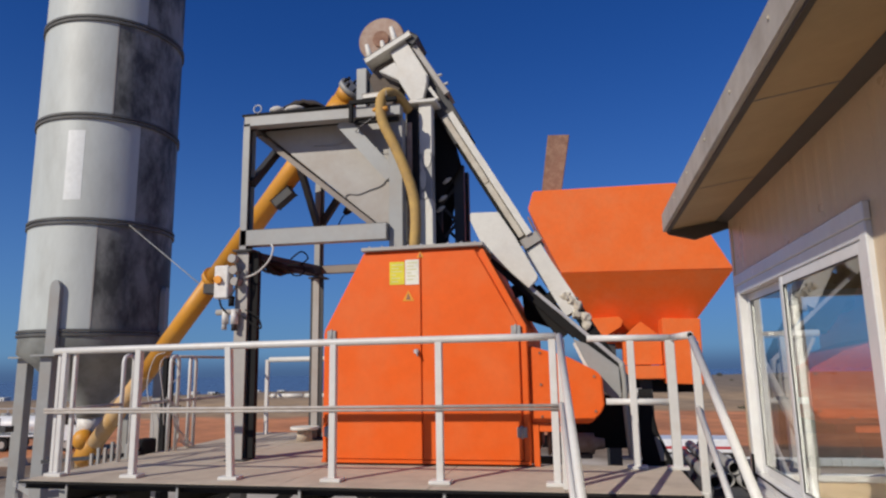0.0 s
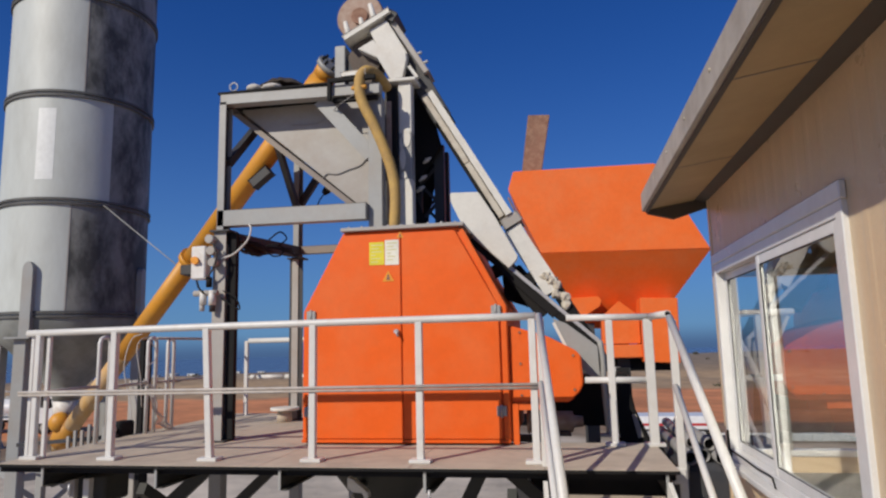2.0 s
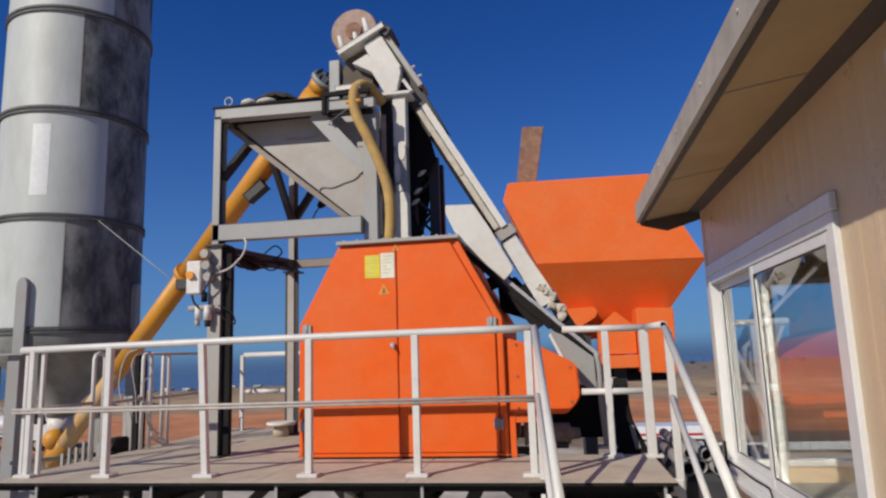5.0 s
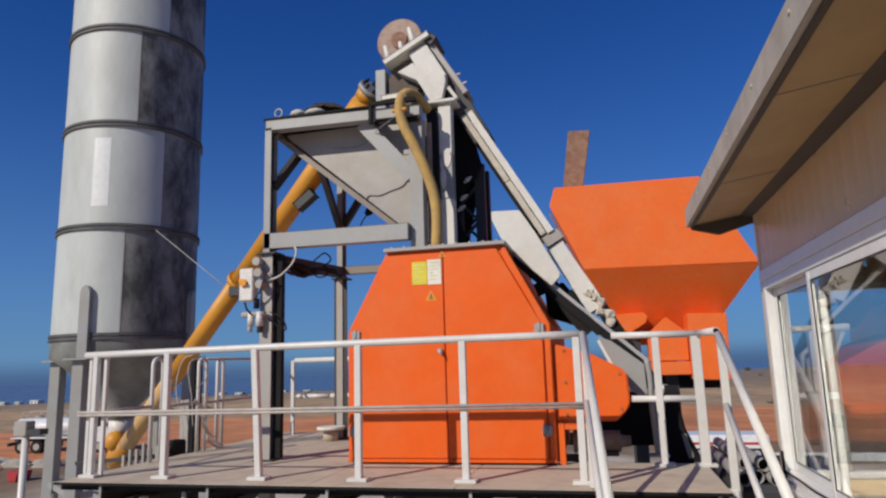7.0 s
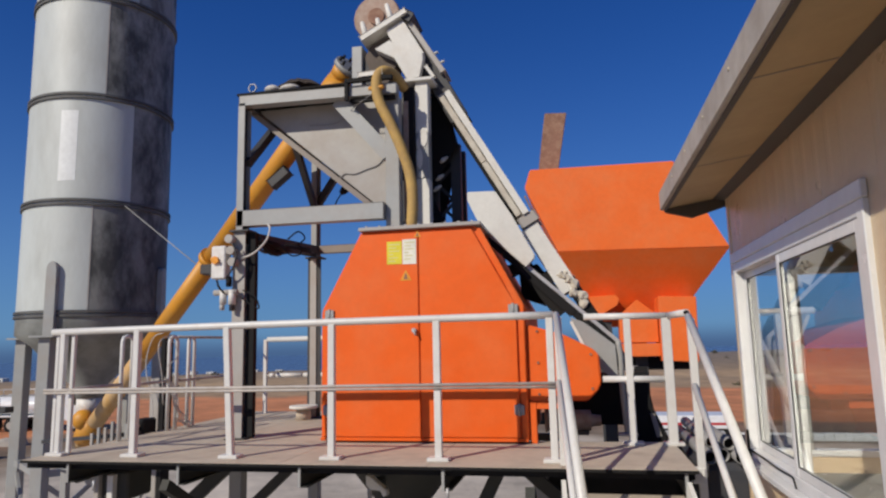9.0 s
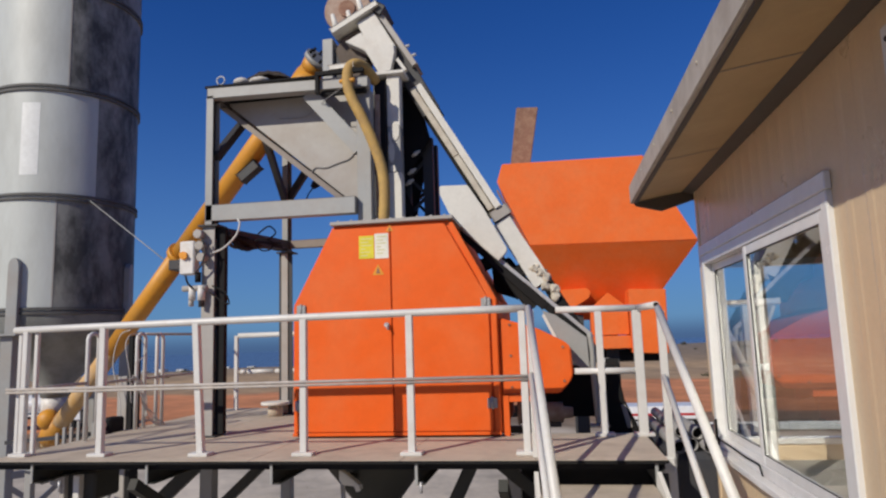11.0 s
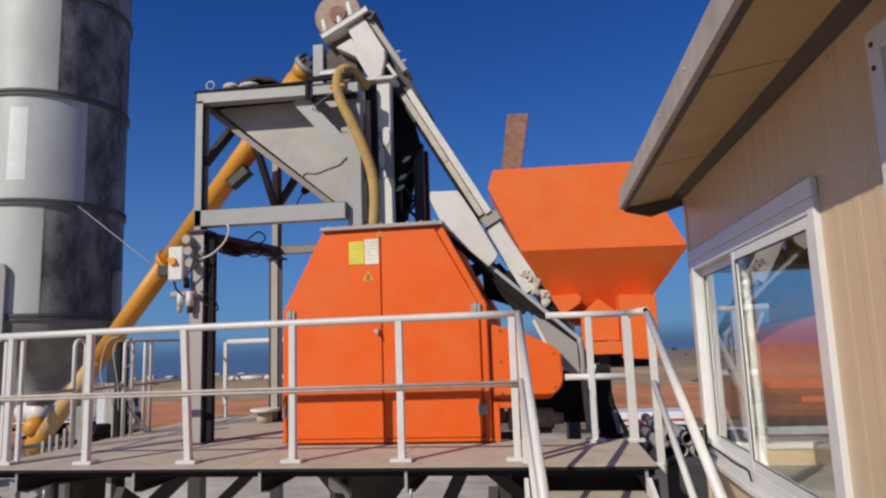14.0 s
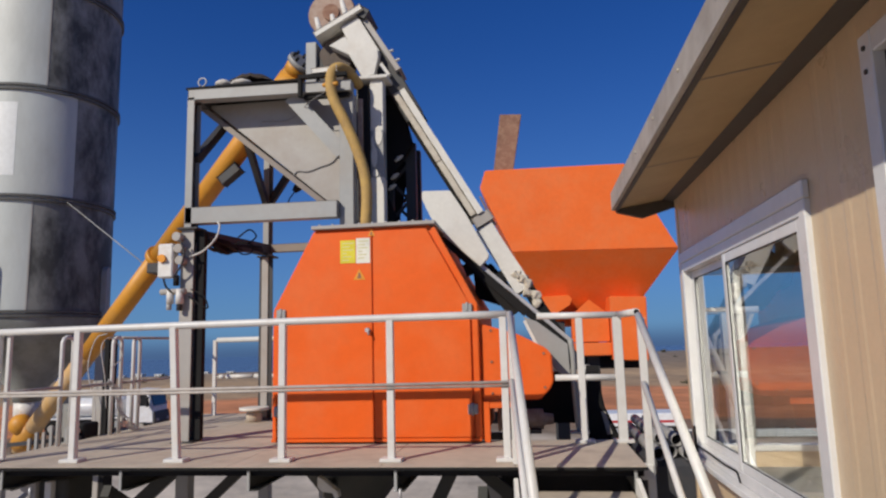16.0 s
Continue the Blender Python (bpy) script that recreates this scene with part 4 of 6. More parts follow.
def jacket():
    """White splashed column and the dark mast behind it."""
    t = thing("splashed_column", (-1.56, 6.62, 2.03), "steel column splashed with dried white cement", "steel column")
    for z0, z1, mt in ((2.035, 2.62, CEMENT_WHITE), (2.62, 3.12, GREY_PAINT), (3.12, 3.68, CEMENT_WHITE)):
        bm = B()
        box(bm, (-1.64, 6.55, z0), (-1.50, 6.69, z1), 0.006)
        part("section", bm, mt, t)
    bm = B()
    for k, (x, z, w, h) in enumerate(((-1.60, 2.84, 0.035, 0.12), (-1.56, 3.06, 0.05, 0.10), (-1.585, 2.66, 0.03, 0.04), (-1.61, 3.0, 0.02, 0.07))):
        n = 10
        vs = [bm.verts.new((x + w * math.cos(6.283 * i / n) * (1 + 0.3 * noise.noise((k, i, 0))), 6.546, z + h * math.sin(6.283 * i / n))) for i in range(n)]
        f = bm.faces.new(vs)
        r = bmesh.ops.extrude_face_region(bm, geom=[f])
        bmesh.ops.translate(bm, vec=(0, -0.004, 0), verts=[v for v in r["geom"] if isinstance(v, bmesh.types.BMVert)])
    bmesh.ops.recalc_face_normals(bm, faces=bm.faces[:])
    part("cement_splash", bm, CEMENT_WHITE, t)
    bm = B()
    box(bm, (-1.78, 6.50, 3.68), (-1.44, 6.80, 3.715), 0.005)
    part("head_plate", bm, CEMENT_WHITE, t)
    bm = B()
    box(bm, (-1.78, 6.56, 3.45), (-1.66, 6.62, 3.55), 0.01)
    part("bracket", bm, CEMENT_WHITE, t)
    bm = B()
    box(bm, (-1.81, 6.62, 2.035), (-1.64, 6.74, 3.66), 0.004)
    part("back_column", bm, GREY_DARK, t)

    t = thing("lattice_mast", (-1.2, 7.4, 2.03), "dark steel lattice mast behind the inclined conveyor", "steel frame")
    for x, y in ((-1.57, 7.1), (-1.31, 7.1), (-1.57, 7.4), (-1.31, 7.4)):
        bm = B()
        box(bm, (x - 0.055, y - 0.045, 2.035), (x + 0.055, y + 0.045, 3.75 if x < -1.4 else 3.12))
        part("leg", bm, GREY_DARK, t)
    for k in range(5):
        z = 2.05 + k * 0.21
        for y, m in ((7.08, 0), (7.42, 1)):
            bm = B()
            p, q = ((-1.53, y, z), (-1.33, y, z + 0.21)) if (k + m) % 2 else ((-1.33, y, z), (-1.53, y, z + 0.21))
            beam(bm, p, q, 0.02, 0.035)
            part("lacing", bm, GREY_DARK, t)
    # black plate added to close the gap between column and conveyor
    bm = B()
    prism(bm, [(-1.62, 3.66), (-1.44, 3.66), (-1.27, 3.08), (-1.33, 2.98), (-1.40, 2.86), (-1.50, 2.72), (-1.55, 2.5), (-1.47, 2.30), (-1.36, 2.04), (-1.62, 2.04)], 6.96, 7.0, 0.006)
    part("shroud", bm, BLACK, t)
    for (x, z) in ((-1.50, 2.60), (-1.47, 2.72), (-1.42, 2.92)):
        bm = B()
        tube(bm, [(x - 0.045, 6.95, z - 0.03), (x, 6.94, z), (x + 0.045, 6.95, z + 0.03)], 0.02, 8, radii=[0.012, 0.026, 0.010])
        part("cement_clod", bm, CEMENT_WHITE, t)


jacket()


# ---------------------------------------------------------------- inclined conveyor
def crusted(bm, p, q, w, h, up, rag, seed):
    """A bar whose edges are ragged with dried cement."""
    d = (q - p).normalized()
    side = d.cross(up).normalized()
    n = max(6, int((q - p).length / 0.045))
    corners = ((-1, -1), (0, -1), (1, -1), (1, 0), (1, 1), (0, 1), (-1, 1), (-1, 0))
    rings = []
    for i in range(n + 1):
        c = p.lerp(q, i / n)
        ring = []
        for k, (u, v) in enumerate(corners):
            j = rag * (0.6 * noise.noise((i * 0.9, k * 7.3, seed)) + 0.6 * noise.noise((i * 0.25, k * 3.1, seed + 50)))
            ring.append(bm.verts.new(c + side * u * (w / 2 + j) + up * v * (h / 2 + j)))
        rings.append(ring)
    for a, b in zip(rings, rings[1:]):
        for k in range(8):
            bm.faces.new((a[k], a[(k + 1) % 8], b[(k + 1) % 8], b[k]))
    bm.faces.new(rings[0][::-1])
    bm.faces.new(rings[-1])
    bmesh.ops.recalc_face_normals(bm, faces=bm.faces[:])


def conveyor():
    t = thing("inclined_conveyor", (0.2, 6.9, 0), "cement-crusted inclined conveyor rising to the tower head", "conveyor")
    a, b_ = Vector((0.30, 6.9, 0.72)), Vector((-1.84, 6.9, 4.42))
    d = (b_ - a).normalized()
    up = Vector((-d.z, 0, d.x)) * -1
    L = (b_ - a).length

    def at(s, off=0.0, y=6.9):
        p = a + d * s + up * off
        return Vector((p.x, y, p.z))

    s_joint = 1.62
    bm = B()
    beam(bm, at(s_joint + 0.10, 0.0), at(3.32, 0.0), 0.34, 0.11, up, 0.012)
    part("casing", bm, CEMENT_GREY, t)
    bm = B()
    crusted(bm, at(s_joint + 0.08, 0.036, 6.74), at(3.30, 0.036, 6.74), 0.15, 0.068, up, 0.004, 5)
    part("side_casing", bm, CEMENT_WHITE, t)
    for k, (s0, s1) in enumerate(((s_joint + 0.10, 2.40), (2.41, 3.28))):
        bm = B()
        crusted(bm, at(s0, -0.040, 6.73), at(s1, -0.040, 6.73), 0.12, 0.058, up, 0.005, 11 + k)
        part("cement_crust", bm, CEMENT_GREY, t)
    bm = B()
    beam(bm, at(s_joint + 0.2, -0.09, 6.76), at(2.6, -0.09, 6.76), 0.05, 0.035, up)
    part("lower_flange", bm, BLACK, t)
    bm = B()
    beam(bm, at(s_joint - 0.02, 0.02), at(s_joint + 0.06, 0.02), 0.42, 0.18, up, 0.015)
    part("joint_flange", bm, PLATE_GREY, t)
    bm = B()
    crusted(bm, at(0.80, -0.012), at(s_joint - 0.05, -0.012), 0.36, 0.185, up, 0.006, 31)
    part("casing", bm, CEMENT_WHITE, t)
    for k in range(6):
        bm = B()
        bmesh.ops.create_icosphere(bm, subdivisions=2, radius=1)
        c = at(0.62 + k * 0.07, 0.03 + 0.03 * math.sin(k * 2.3), 6.74)
        for v in bm.verts:
            v.co = c + v.co * (0.052 + 0.03 * noise.noise(v.co * 2 + Vector((k, 0, 0))) + 0.012 * noise.noise(v.co * 6))
        part("cement_lump", bm, CEMENT_GREY, t)
    bm = B()
    beam(bm, at(-0.10, 0.03), at(0.9, 0.03), 0.34, 0.10, up, 0.01)
    part("lower_trough", bm, BLACK, t)
    # side channel, hanging below on the near face
    bm = B()
    crusted(bm, Vector((-0.97, 6.66, 2.06)), Vector((0.32, 6.66, 0.885)), 0.03, 0.034, Vector((0.673, 0, 0.739)), 0.004, 41)
    part("side_rail", bm, GALV, t)
    bm = B()
    beam(bm, (-0.92, 6.66, 1.96), (-0.10, 6.66, 1.16), 0.02, 0.07, (0, 0, 1))
    part("side_rail", bm, BLACK, t)
    bm = B()
    beam(bm, (-0.52, 6.67, 1.575), (0.30, 6.67, 0.835), 0.02, 0.085, (0, 0, 1))
    part("side_rail", bm, BLACK, t)
    bm = B()
    prism(bm, [(-0.13, 1.13), (0.0, 1.08), (0.29, 0.85), (0.30, 0.53), (0.265, 0.50), (0.04, 0.745)], 6.62, 6.64, 0.005)
    part("side_plate", bm, GREY_PAINT, t)
    bm = B()
    beam(bm, (-0.12, 6.612, 1.09), (0.05, 6.612, 0.72), 0.012, 0.03, (1, 0, 0.4))
    part("cement_crust", bm, CEMENT_WHITE, t)
    bm = B()
    tube(bm, curve_points([(0.36, 6.68, 0.0), (0.345, 6.68, 0.2), (0.33, 6.66, 0.52), (0.335, 6.65, 0.70), (0.315, 6.65, 0.90)], 4), 0.028, 10)
    part("foot", bm, GREY_PAINT, t)
    bm = B()
    box(bm, (0.27, 6.60, 0.0), (0.45, 6.76, 0.02), 0.004)
    part("foot_plate", bm, CEMENT_GREY, t)
    bm = B()
    prism(bm, [(0.49, 0.50), (0.59, 0.50), (0.64, 0.20), (0.77, -0.11), (0.80, -0.19), (0.40, -0.19), (0.42, 0.0)], 7.0, 7.1, 0.01)
    part("tail_frame", bm, BLACK, t)
    bm = B()
    prism(bm, [(0.60, 0.17), (0.645, 0.17), (0.70, -0.05), (0.65, -0.06)], 6.984, 6.998, 0.003)
    part("inspection_plate", bm, PLATE_GREY, t)
    # black box added to cover the bluish shaded ground behind
    bm = B()
    prism(bm, [(-0.42, -0.20), (0.78, -0.20), (0.80, -1.2), (0.55, -1.9), (-0.20, -1.9), (-0.42, -1.1)], 6.45, 7.5, 0.03)
    part("tail_housing", bm, BLACK, t)
    bm = B()
    box(bm, (-0.1, 6.6, GROUND), (0.5, 7.3, -1.88))
    part("tail_support", bm, BLACK, t)
    # chute plate
    bm = B()
    prism(bm, [(-1.11, 2.45), (-0.82, 2.44), (-0.66, 2.18), (-0.44, 1.76), (-0.45, 1.72), (-0.53, 1.64), (-0.84, 1.93), (-1.02, 2.16), (-1.11, 2.36)], 6.58, 6.62, 0.008)
    part("chute_plate", bm, CEMENT_WHITE, t)
    for x, z, s in ((-0.62, 1.66, 0.09), (-0.40, 1.52, 0.10), (-0.33, 1.35, 0.07)):
        bm = B()
        beam(bm, (x - s, 6.78, z - s * 0.4), (x + s, 6.78, z + s * 0.4), 0.10, 0.12, (0, 0, 1), 0.01)
        part("cleat", bm, BLACK, t)
    # plain black block added for the dark machinery here
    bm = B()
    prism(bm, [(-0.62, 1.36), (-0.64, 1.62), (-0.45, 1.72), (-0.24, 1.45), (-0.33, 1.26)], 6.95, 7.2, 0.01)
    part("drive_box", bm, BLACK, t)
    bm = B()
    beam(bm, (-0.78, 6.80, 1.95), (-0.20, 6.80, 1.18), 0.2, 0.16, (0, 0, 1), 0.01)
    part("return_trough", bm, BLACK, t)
    # black underside of the upper section; further up it stands in for shadow
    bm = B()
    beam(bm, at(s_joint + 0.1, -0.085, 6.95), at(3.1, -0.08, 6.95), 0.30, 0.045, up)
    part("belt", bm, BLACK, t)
    bm = B()
    beam(bm, at(3.0, 0.0), at(3.85, 0.03), 0.30, 0.19, up, 0.01)
    part("neck", bm, GREY_DARK, t)
    # head
    hd = thing("conveyor_head", (-1.8, 6.9, 3.7), "cement-splashed conveyor head with a round brown motor end", "machine")
    bm = B()
    prism(bm, [(-1.99, 4.37), (-1.79, 4.47), (-1.56, 4.06), (-1.57, 3.96), (-1.70, 3.90), (-1.86, 4.10)], 6.66, 7.05, 0.008)
    part("casing", bm, CEMENT_WHITE, hd)
    bm = B()
    prism(bm, [(-2.12, 4.16), (-1.94, 4.25), (-1.84, 4.10), (-1.89, 4.03)], 6.645, 7.0, 0.006)
    part("side_chute", bm, CEMENT_WHITE, hd)
    bm = B()
    prism(bm, [(-1.89, 4.03), (-1.84, 4.10), (-1.57, 4.06), (-1.56, 3.97), (-1.605, 3.77), (-1.74, 3.755)], 6.62, 6.70, 0.006)
    part("drop_chute", bm, CEMENT_WHITE, hd)
    # back casing coloured dark brown for the shade behind the hose
    bm = B()
    prism(bm, [(-2.28, 4.14), (-2.20, 4.28), (-1.98, 4.36), (-1.9, 4.0), (-2.05, 3.70), (-2.12, 3.72)], 6.78, 7.0, 0.01)
    part("back_casing", bm, TARP_BROWN, hd)
    bm = B()
    beam(bm, (-2.27, 6.86, 4.285), (-1.75, 6.86, 4.56), 0.50, 0.06, (-0.45, 0, 0.89), 0.008)
    part("flange", bm, CEMENT_WHITE, hd)
    bm = B()
    beam(bm, (-1.77, 6.86, 4.47), (-1.71, 6.86, 4.56), 0.42, 0.10, (0.85, 0, 0.5), 0.006)
    part("end_block", bm, GREY_DARK, hd)
    bm = B()
    tube(bm, [(-2.215, 7.16, 4.755), (-2.215, 7.12, 4.755), (-2.215, 7.06, 4.755), (-2.215, 7.04, 4.755)], 0.28, 40, radii=[0.27, 0.285, 0.285, 0.272])
    part("motor_cover", bm, RUST_PALE, hd)
    bm = B()
    disc(bm, (-2.215, 7.03, 4.755), (0, 1, 0), 0.10, 0.03, 24)
    part("hub", bm, RUST, hd)
    for k, (x, z, dx) in enumerate(((-2.22, 4.35, -0.06), (-2.06, 4.42, -0.04), (-1.92, 4.50, -0.07))):
        bm = B()
        tube(bm, [(x, 6.66, z - 0.03), (x + dx, 6.70, z + (0.17, 0.12, 0.20)[k])], 0.026, 8, radii=[0.036, 0.024])
        part("stud", bm, CEMENT_WHITE, hd)
    bm = B()
    box(bm, (-2.16, 6.88, 4.40), (-2.0, 7.02, 4.60), 0.01)
    part("gear_block", bm, GREY_DARK, hd)
    bm = B()
    beam(bm, (-1.54, 6.66, 3.90), (-1.45, 6.66, 3.76), 0.05, 0.035, (0.85, 0, 0.5), 0.006)
    part("strut", bm, CEMENT_WHITE, hd)
    bm = B()
    prism(bm, [(-1.80, 4.40), (-1.70, 4.42), (-1.42, 3.92), (-1.42, 3.72), (-1.74, 3.72), (-1.88, 4.0)], 6.76, 7.04, 0.006)
    part("inner_casing", bm, TARP_BROWN, hd)
    for x, z in ((-1.45, 3.95), (-1.52, 4.06)):
        bm = B()
        tube(bm, [(x, 6.75, z), (x + 0.10, 6.75, z + 0.03)], 0.015, 6)
        part("pin", bm, CEMENT_WHITE, hd)
    bm = B()
    beam(bm, (-1.74, 6.86, 4.47), (-1.36, 6.86, 3.84), 0.32, 0.06, (0.85, 0, 0.5), 0.008)
    part("back_strip", bm, PLATE_GREY, hd)


conveyor()


# ---------------------------------------------------------------- aggregate bin
def bin_():
    t = thing("aggregate_bin", (0.6, 10.0, GROUND), "large dusty orange aggregate bin on dark steel legs", "hopper")
    y0, y1 = 9.0, 11.2
    bm = B()
    prism(bm, [(-0.70, 3.02), (-0.62, 3.27), (1.28, 3.25), (1.90, 2.06), (-0.28, 2.10)], y0, y1, 0.01)
    part("upper_shell", bm, ORANGE_DUSTY, t)
    bm = B()
    tops = [(-0.30, y0 + 0.004, 2.10), (1.90, y0 + 0.004, 2.055), (1.90, y1, 2.055), (-0.30, y1, 2.10)]
    bots = [(0.20, y0 + 0.75, 1.10), (1.22, y0 + 0.75, 1.10), (1.22, y1 - 0.5, 1.10), (0.20, y1 - 0.5, 1.10)]
    a = [bm.verts.new(p) for p in tops]
    b_ = [bm.verts.new(p) for p in bots]
    fs = [bm.faces.new(b_), bm.faces.new(a)]
    for i in range(4):
        fs.append(bm.faces.new((a[i], b_[i], b_[(i + 1) % 4], a[(i + 1) % 4])))
    bmesh.ops.recalc_face_normals(bm, faces=fs)
    part("lower_shell", bm, ORANGE_DUSTY, t)
    bm = B()
    prism(bm, [(0.08, 1.30), (0.09, 1.49), (0.44, 1.50), (0.49, 1.44), (0.46, 1.36), (0.26, 1.24)], y0 + 0.1, y0 + 0.6, 0.008)
    part("bracket", bm, ORANGE_DUSTY, t)
    bm = B()
    prism(bm, [(0.47, 0.86), (0.47, 1.22), (0.71, 1.43), (0.96, 1.22), (0.96, 0.86)], y0 + 0.12, y0 + 0.5, 0.008)
    part("gate_cover", bm, ORANGE_DUSTY, t)
    bm = B()
    prism(bm, [(0.34, 0.68), (0.34, 0.85), (0.97, 0.85), (0.97, 0.68)], y0 + 0.08, y0 + 0.6, 0.008)
    part("lower_beam", bm, ORANGE_DUSTY, t)
    bm = B()
    prism(bm, [(0.97, 0.62), (0.975, 1.46), (1.45, 1.44), (1.43, 0.60)], y0 + 0.05, y0 + 0.7, 0.008)
    part("end_box", bm, ORANGE_DUSTY, t)
    for x in (0.30, 0.74):
        for y in (y0 + 0.35, y1 - 0.4):
            bm = B()
            box(bm, (x - 0.08, y - 0.08, GROUND), (x + 0.08, y + 0.08, 1.15))
            part("leg", bm, GREY_DARK, t)
    bm = B()
    box(bm, (0.25, y0 + 0.3, 0.50), (1.42, y1 - 0.4, 0.66), 0.01)
    part("weigh_belt", bm, BLACK, t)
    bm = B()
    tube(bm, [(0.62, y0 + 0.2, 0.45), (0.62, y0 + 0.2, 0.56)], 0.06, 12)
    part("load_cell", bm, GALV, t)
    bm = B()
    beam(bm, (0.70, y0 + 0.1, 0.55), (0.66, y0 - 0.1, -1.6), 0.16, 0.16, (0, 1, 0))
    part("chute_leg", bm, BLACK, t)
    bm = B()
    prism(bm, [(0.60, 0.50), (0.72, 0.50), (0.80, 0.05), (1.00, -0.40), (1.10, -1.0), (0.60, -1.0)], y0 - 0.3, y0 - 0.1, 0.01)
    part("feed_chute", bm, BLACK, t)
    bm = B()
    tube(bm, curve_points([(-0.70, y0 - 0.02, 2.90), (-0.58, y0 - 0.02, 2.62), (-0.49, y0 - 0.02, 2.38), (-0.34, y0 - 0.02, 2.14)], 5), 0.012, 6)
    part("cable", bm, RUST, t)
    # rusted baffle standing on the rim
    bm = B()
    prism(bm, [(-0.545, 3.24), (-0.40, 4.23), (-0.085, 4.21), (-0.26, 3.24)], 9.46, 9.50, 0.006)
    part("baffle_plate", bm, RUST, t, "rusted steel baffle plate standing on the rim")
    bm = B()
    box(bm, (-0.24, 9.40, 3.25), (-0.08, 9.55, 3.33), 0.015)
    part("rim_clamp", bm, CEMENT_WHITE, t)
    return t


stand_off(bin_(), 13.2 / 9.0)


# ---------------------------------------------------------------- silo and screw
SC = Vector((-8.72, 10.50))
SR = 1.2


def silo():
    t = thing("cement_silo", (SC.x, SC.y, GROUND), "tall weathered pale grey cement silo on four steel legs", "silo")
    levels = [1.54, 3.42, 5.29, 7.13, 9.0, 10.9]
    # each course is rolled from two sheets that meet in upright seams; the sheets on the side away from the sun are
    # dirtier, and shade is painted into their colour
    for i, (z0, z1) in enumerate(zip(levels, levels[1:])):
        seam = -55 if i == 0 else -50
        first, second = ((seam, 140, SILO_WORN_SHADED), (140, 360 + seam, SILO)) if i in (0, 2, 4) else ((-27, 150, SILO_WORN_SHADED), (150, 333, SILO))
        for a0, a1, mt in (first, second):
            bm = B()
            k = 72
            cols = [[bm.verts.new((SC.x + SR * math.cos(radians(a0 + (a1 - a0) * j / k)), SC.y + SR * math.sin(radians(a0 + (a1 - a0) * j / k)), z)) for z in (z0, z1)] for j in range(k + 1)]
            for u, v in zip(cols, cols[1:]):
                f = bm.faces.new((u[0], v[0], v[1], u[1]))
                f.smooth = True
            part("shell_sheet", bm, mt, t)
    for z in levels[:5]:
        bm = B()
        for o in (-0.035, 0.035):
            lathe(bm, [(SR - 0.01, z + o - 0.02), (SR + 0.035, z + o - 0.02), (SR + 0.035, z + o + 0.02), (SR - 0.01, z + o + 0.02)], SC, 72, False)
        part("ring_flange", bm, RING_GREY, t)
    bm = B()
    lathe(bm, [(0.02, 11.5), (SR, 10.9)], SC, 48)
    part("roof", bm, SILO, t)
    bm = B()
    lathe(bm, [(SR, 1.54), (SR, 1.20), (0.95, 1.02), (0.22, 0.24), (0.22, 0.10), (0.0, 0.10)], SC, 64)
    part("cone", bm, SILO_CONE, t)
    # vertical plate seams
    for i, (z0, z1, a) in enumerate(((1.54, 3.42, -55), (5.29, 7.13, -50), (3.42, 5.29, 150), (7.13, 9.0, 150))):
        bm = B()
        ca, sa = math.cos(radians(a)), math.sin(radians(a))
        p = Vector((SC.x + ca * (SR + 0.002), SC.y + sa * (SR + 0.002), 0))
        beam(bm, p + Vector((0, 0, z0 + 0.06)), p + Vector((0, 0, z1 - 0.06)), 0.022, 0.006, (ca, sa, 0))
        part("seam", bm, PLATE_GREY, t)
    # bleached patch
    bm = B()
    n = 6
    rows = []
    for k in range(n + 1):
        a = radians(-83 + 14 * k / n)
        rows.append([bm.verts.new((SC.x + (SR + 0.003) * math.cos(a), SC.y + (SR + 0.003) * math.sin(a), z)) for z in (3.78, 5.02)])
    for p, q in zip(rows, rows[1:]):
        bm.faces.new((p[0], q[0], q[1], p[1]))
    part("painted_patch", bm, PATCH, t, "bleached white patch of paint")
    for k in range(4):
        a = radians(-80.5 + 90 * k)
        ca, sa = math.cos(a), math.sin(a)
        side = Vector((-sa, ca, 0))
        p = Vector((SC.x + ca * (SR + 0.02), SC.y + sa * (SR + 0.02), 0))
        bm = B()
        box(bm, (-0.10, -0.10, GROUND), (0.10, 0.10, 1.15), 0.01)
        bmesh.ops.transform(bm, matrix=Matrix.Translation((SC.x + ca * (SR + 0.06), SC.y + sa * (SR + 0.06), 0)) @ Matrix.Rotation(a, 4, 'Z'), verts=bm.verts[:])
        part("leg", bm, GREY_PAINT, t)
        bm = B()
        box(bm, (-0.2, -0.2, 1.15), (0.2, 0.2, 1.18))
        bmesh.ops.transform(bm, matrix=Matrix.Translation((SC.x + ca * (SR + 0.06), SC.y + sa * (SR + 0.06), 0)) @ Matrix.Rotation(a, 4, 'Z'), verts=bm.verts[:])
        part("leg_plate", bm, GREY_PAINT, t)
        bm = B()
        arch = [(-0.09, 1.18), (-0.09, 2.25)] + [(0.09 * -math.cos(x), 2.25 + 0.15 * math.sin(x)) for x in (0.4, 0.9, 1.57, 2.2, 2.7)] + [(0.09, 2.25), (0.09, 1.18)]
        prism(bm, arch, -0.03, 0.15, 0.006)
        bmesh.ops.transform(bm, matrix=Matrix.Translation((SC.x + ca * (SR + 0.06), SC.y + sa * (SR + 0.06), 0)) @ Matrix.Rotation(a + math.pi / 2, 4, 'Z'), verts=bm.verts[:])
        part("leg_bracket", bm, GREY_PAINT, t)
        a2 = a + math.pi / 2
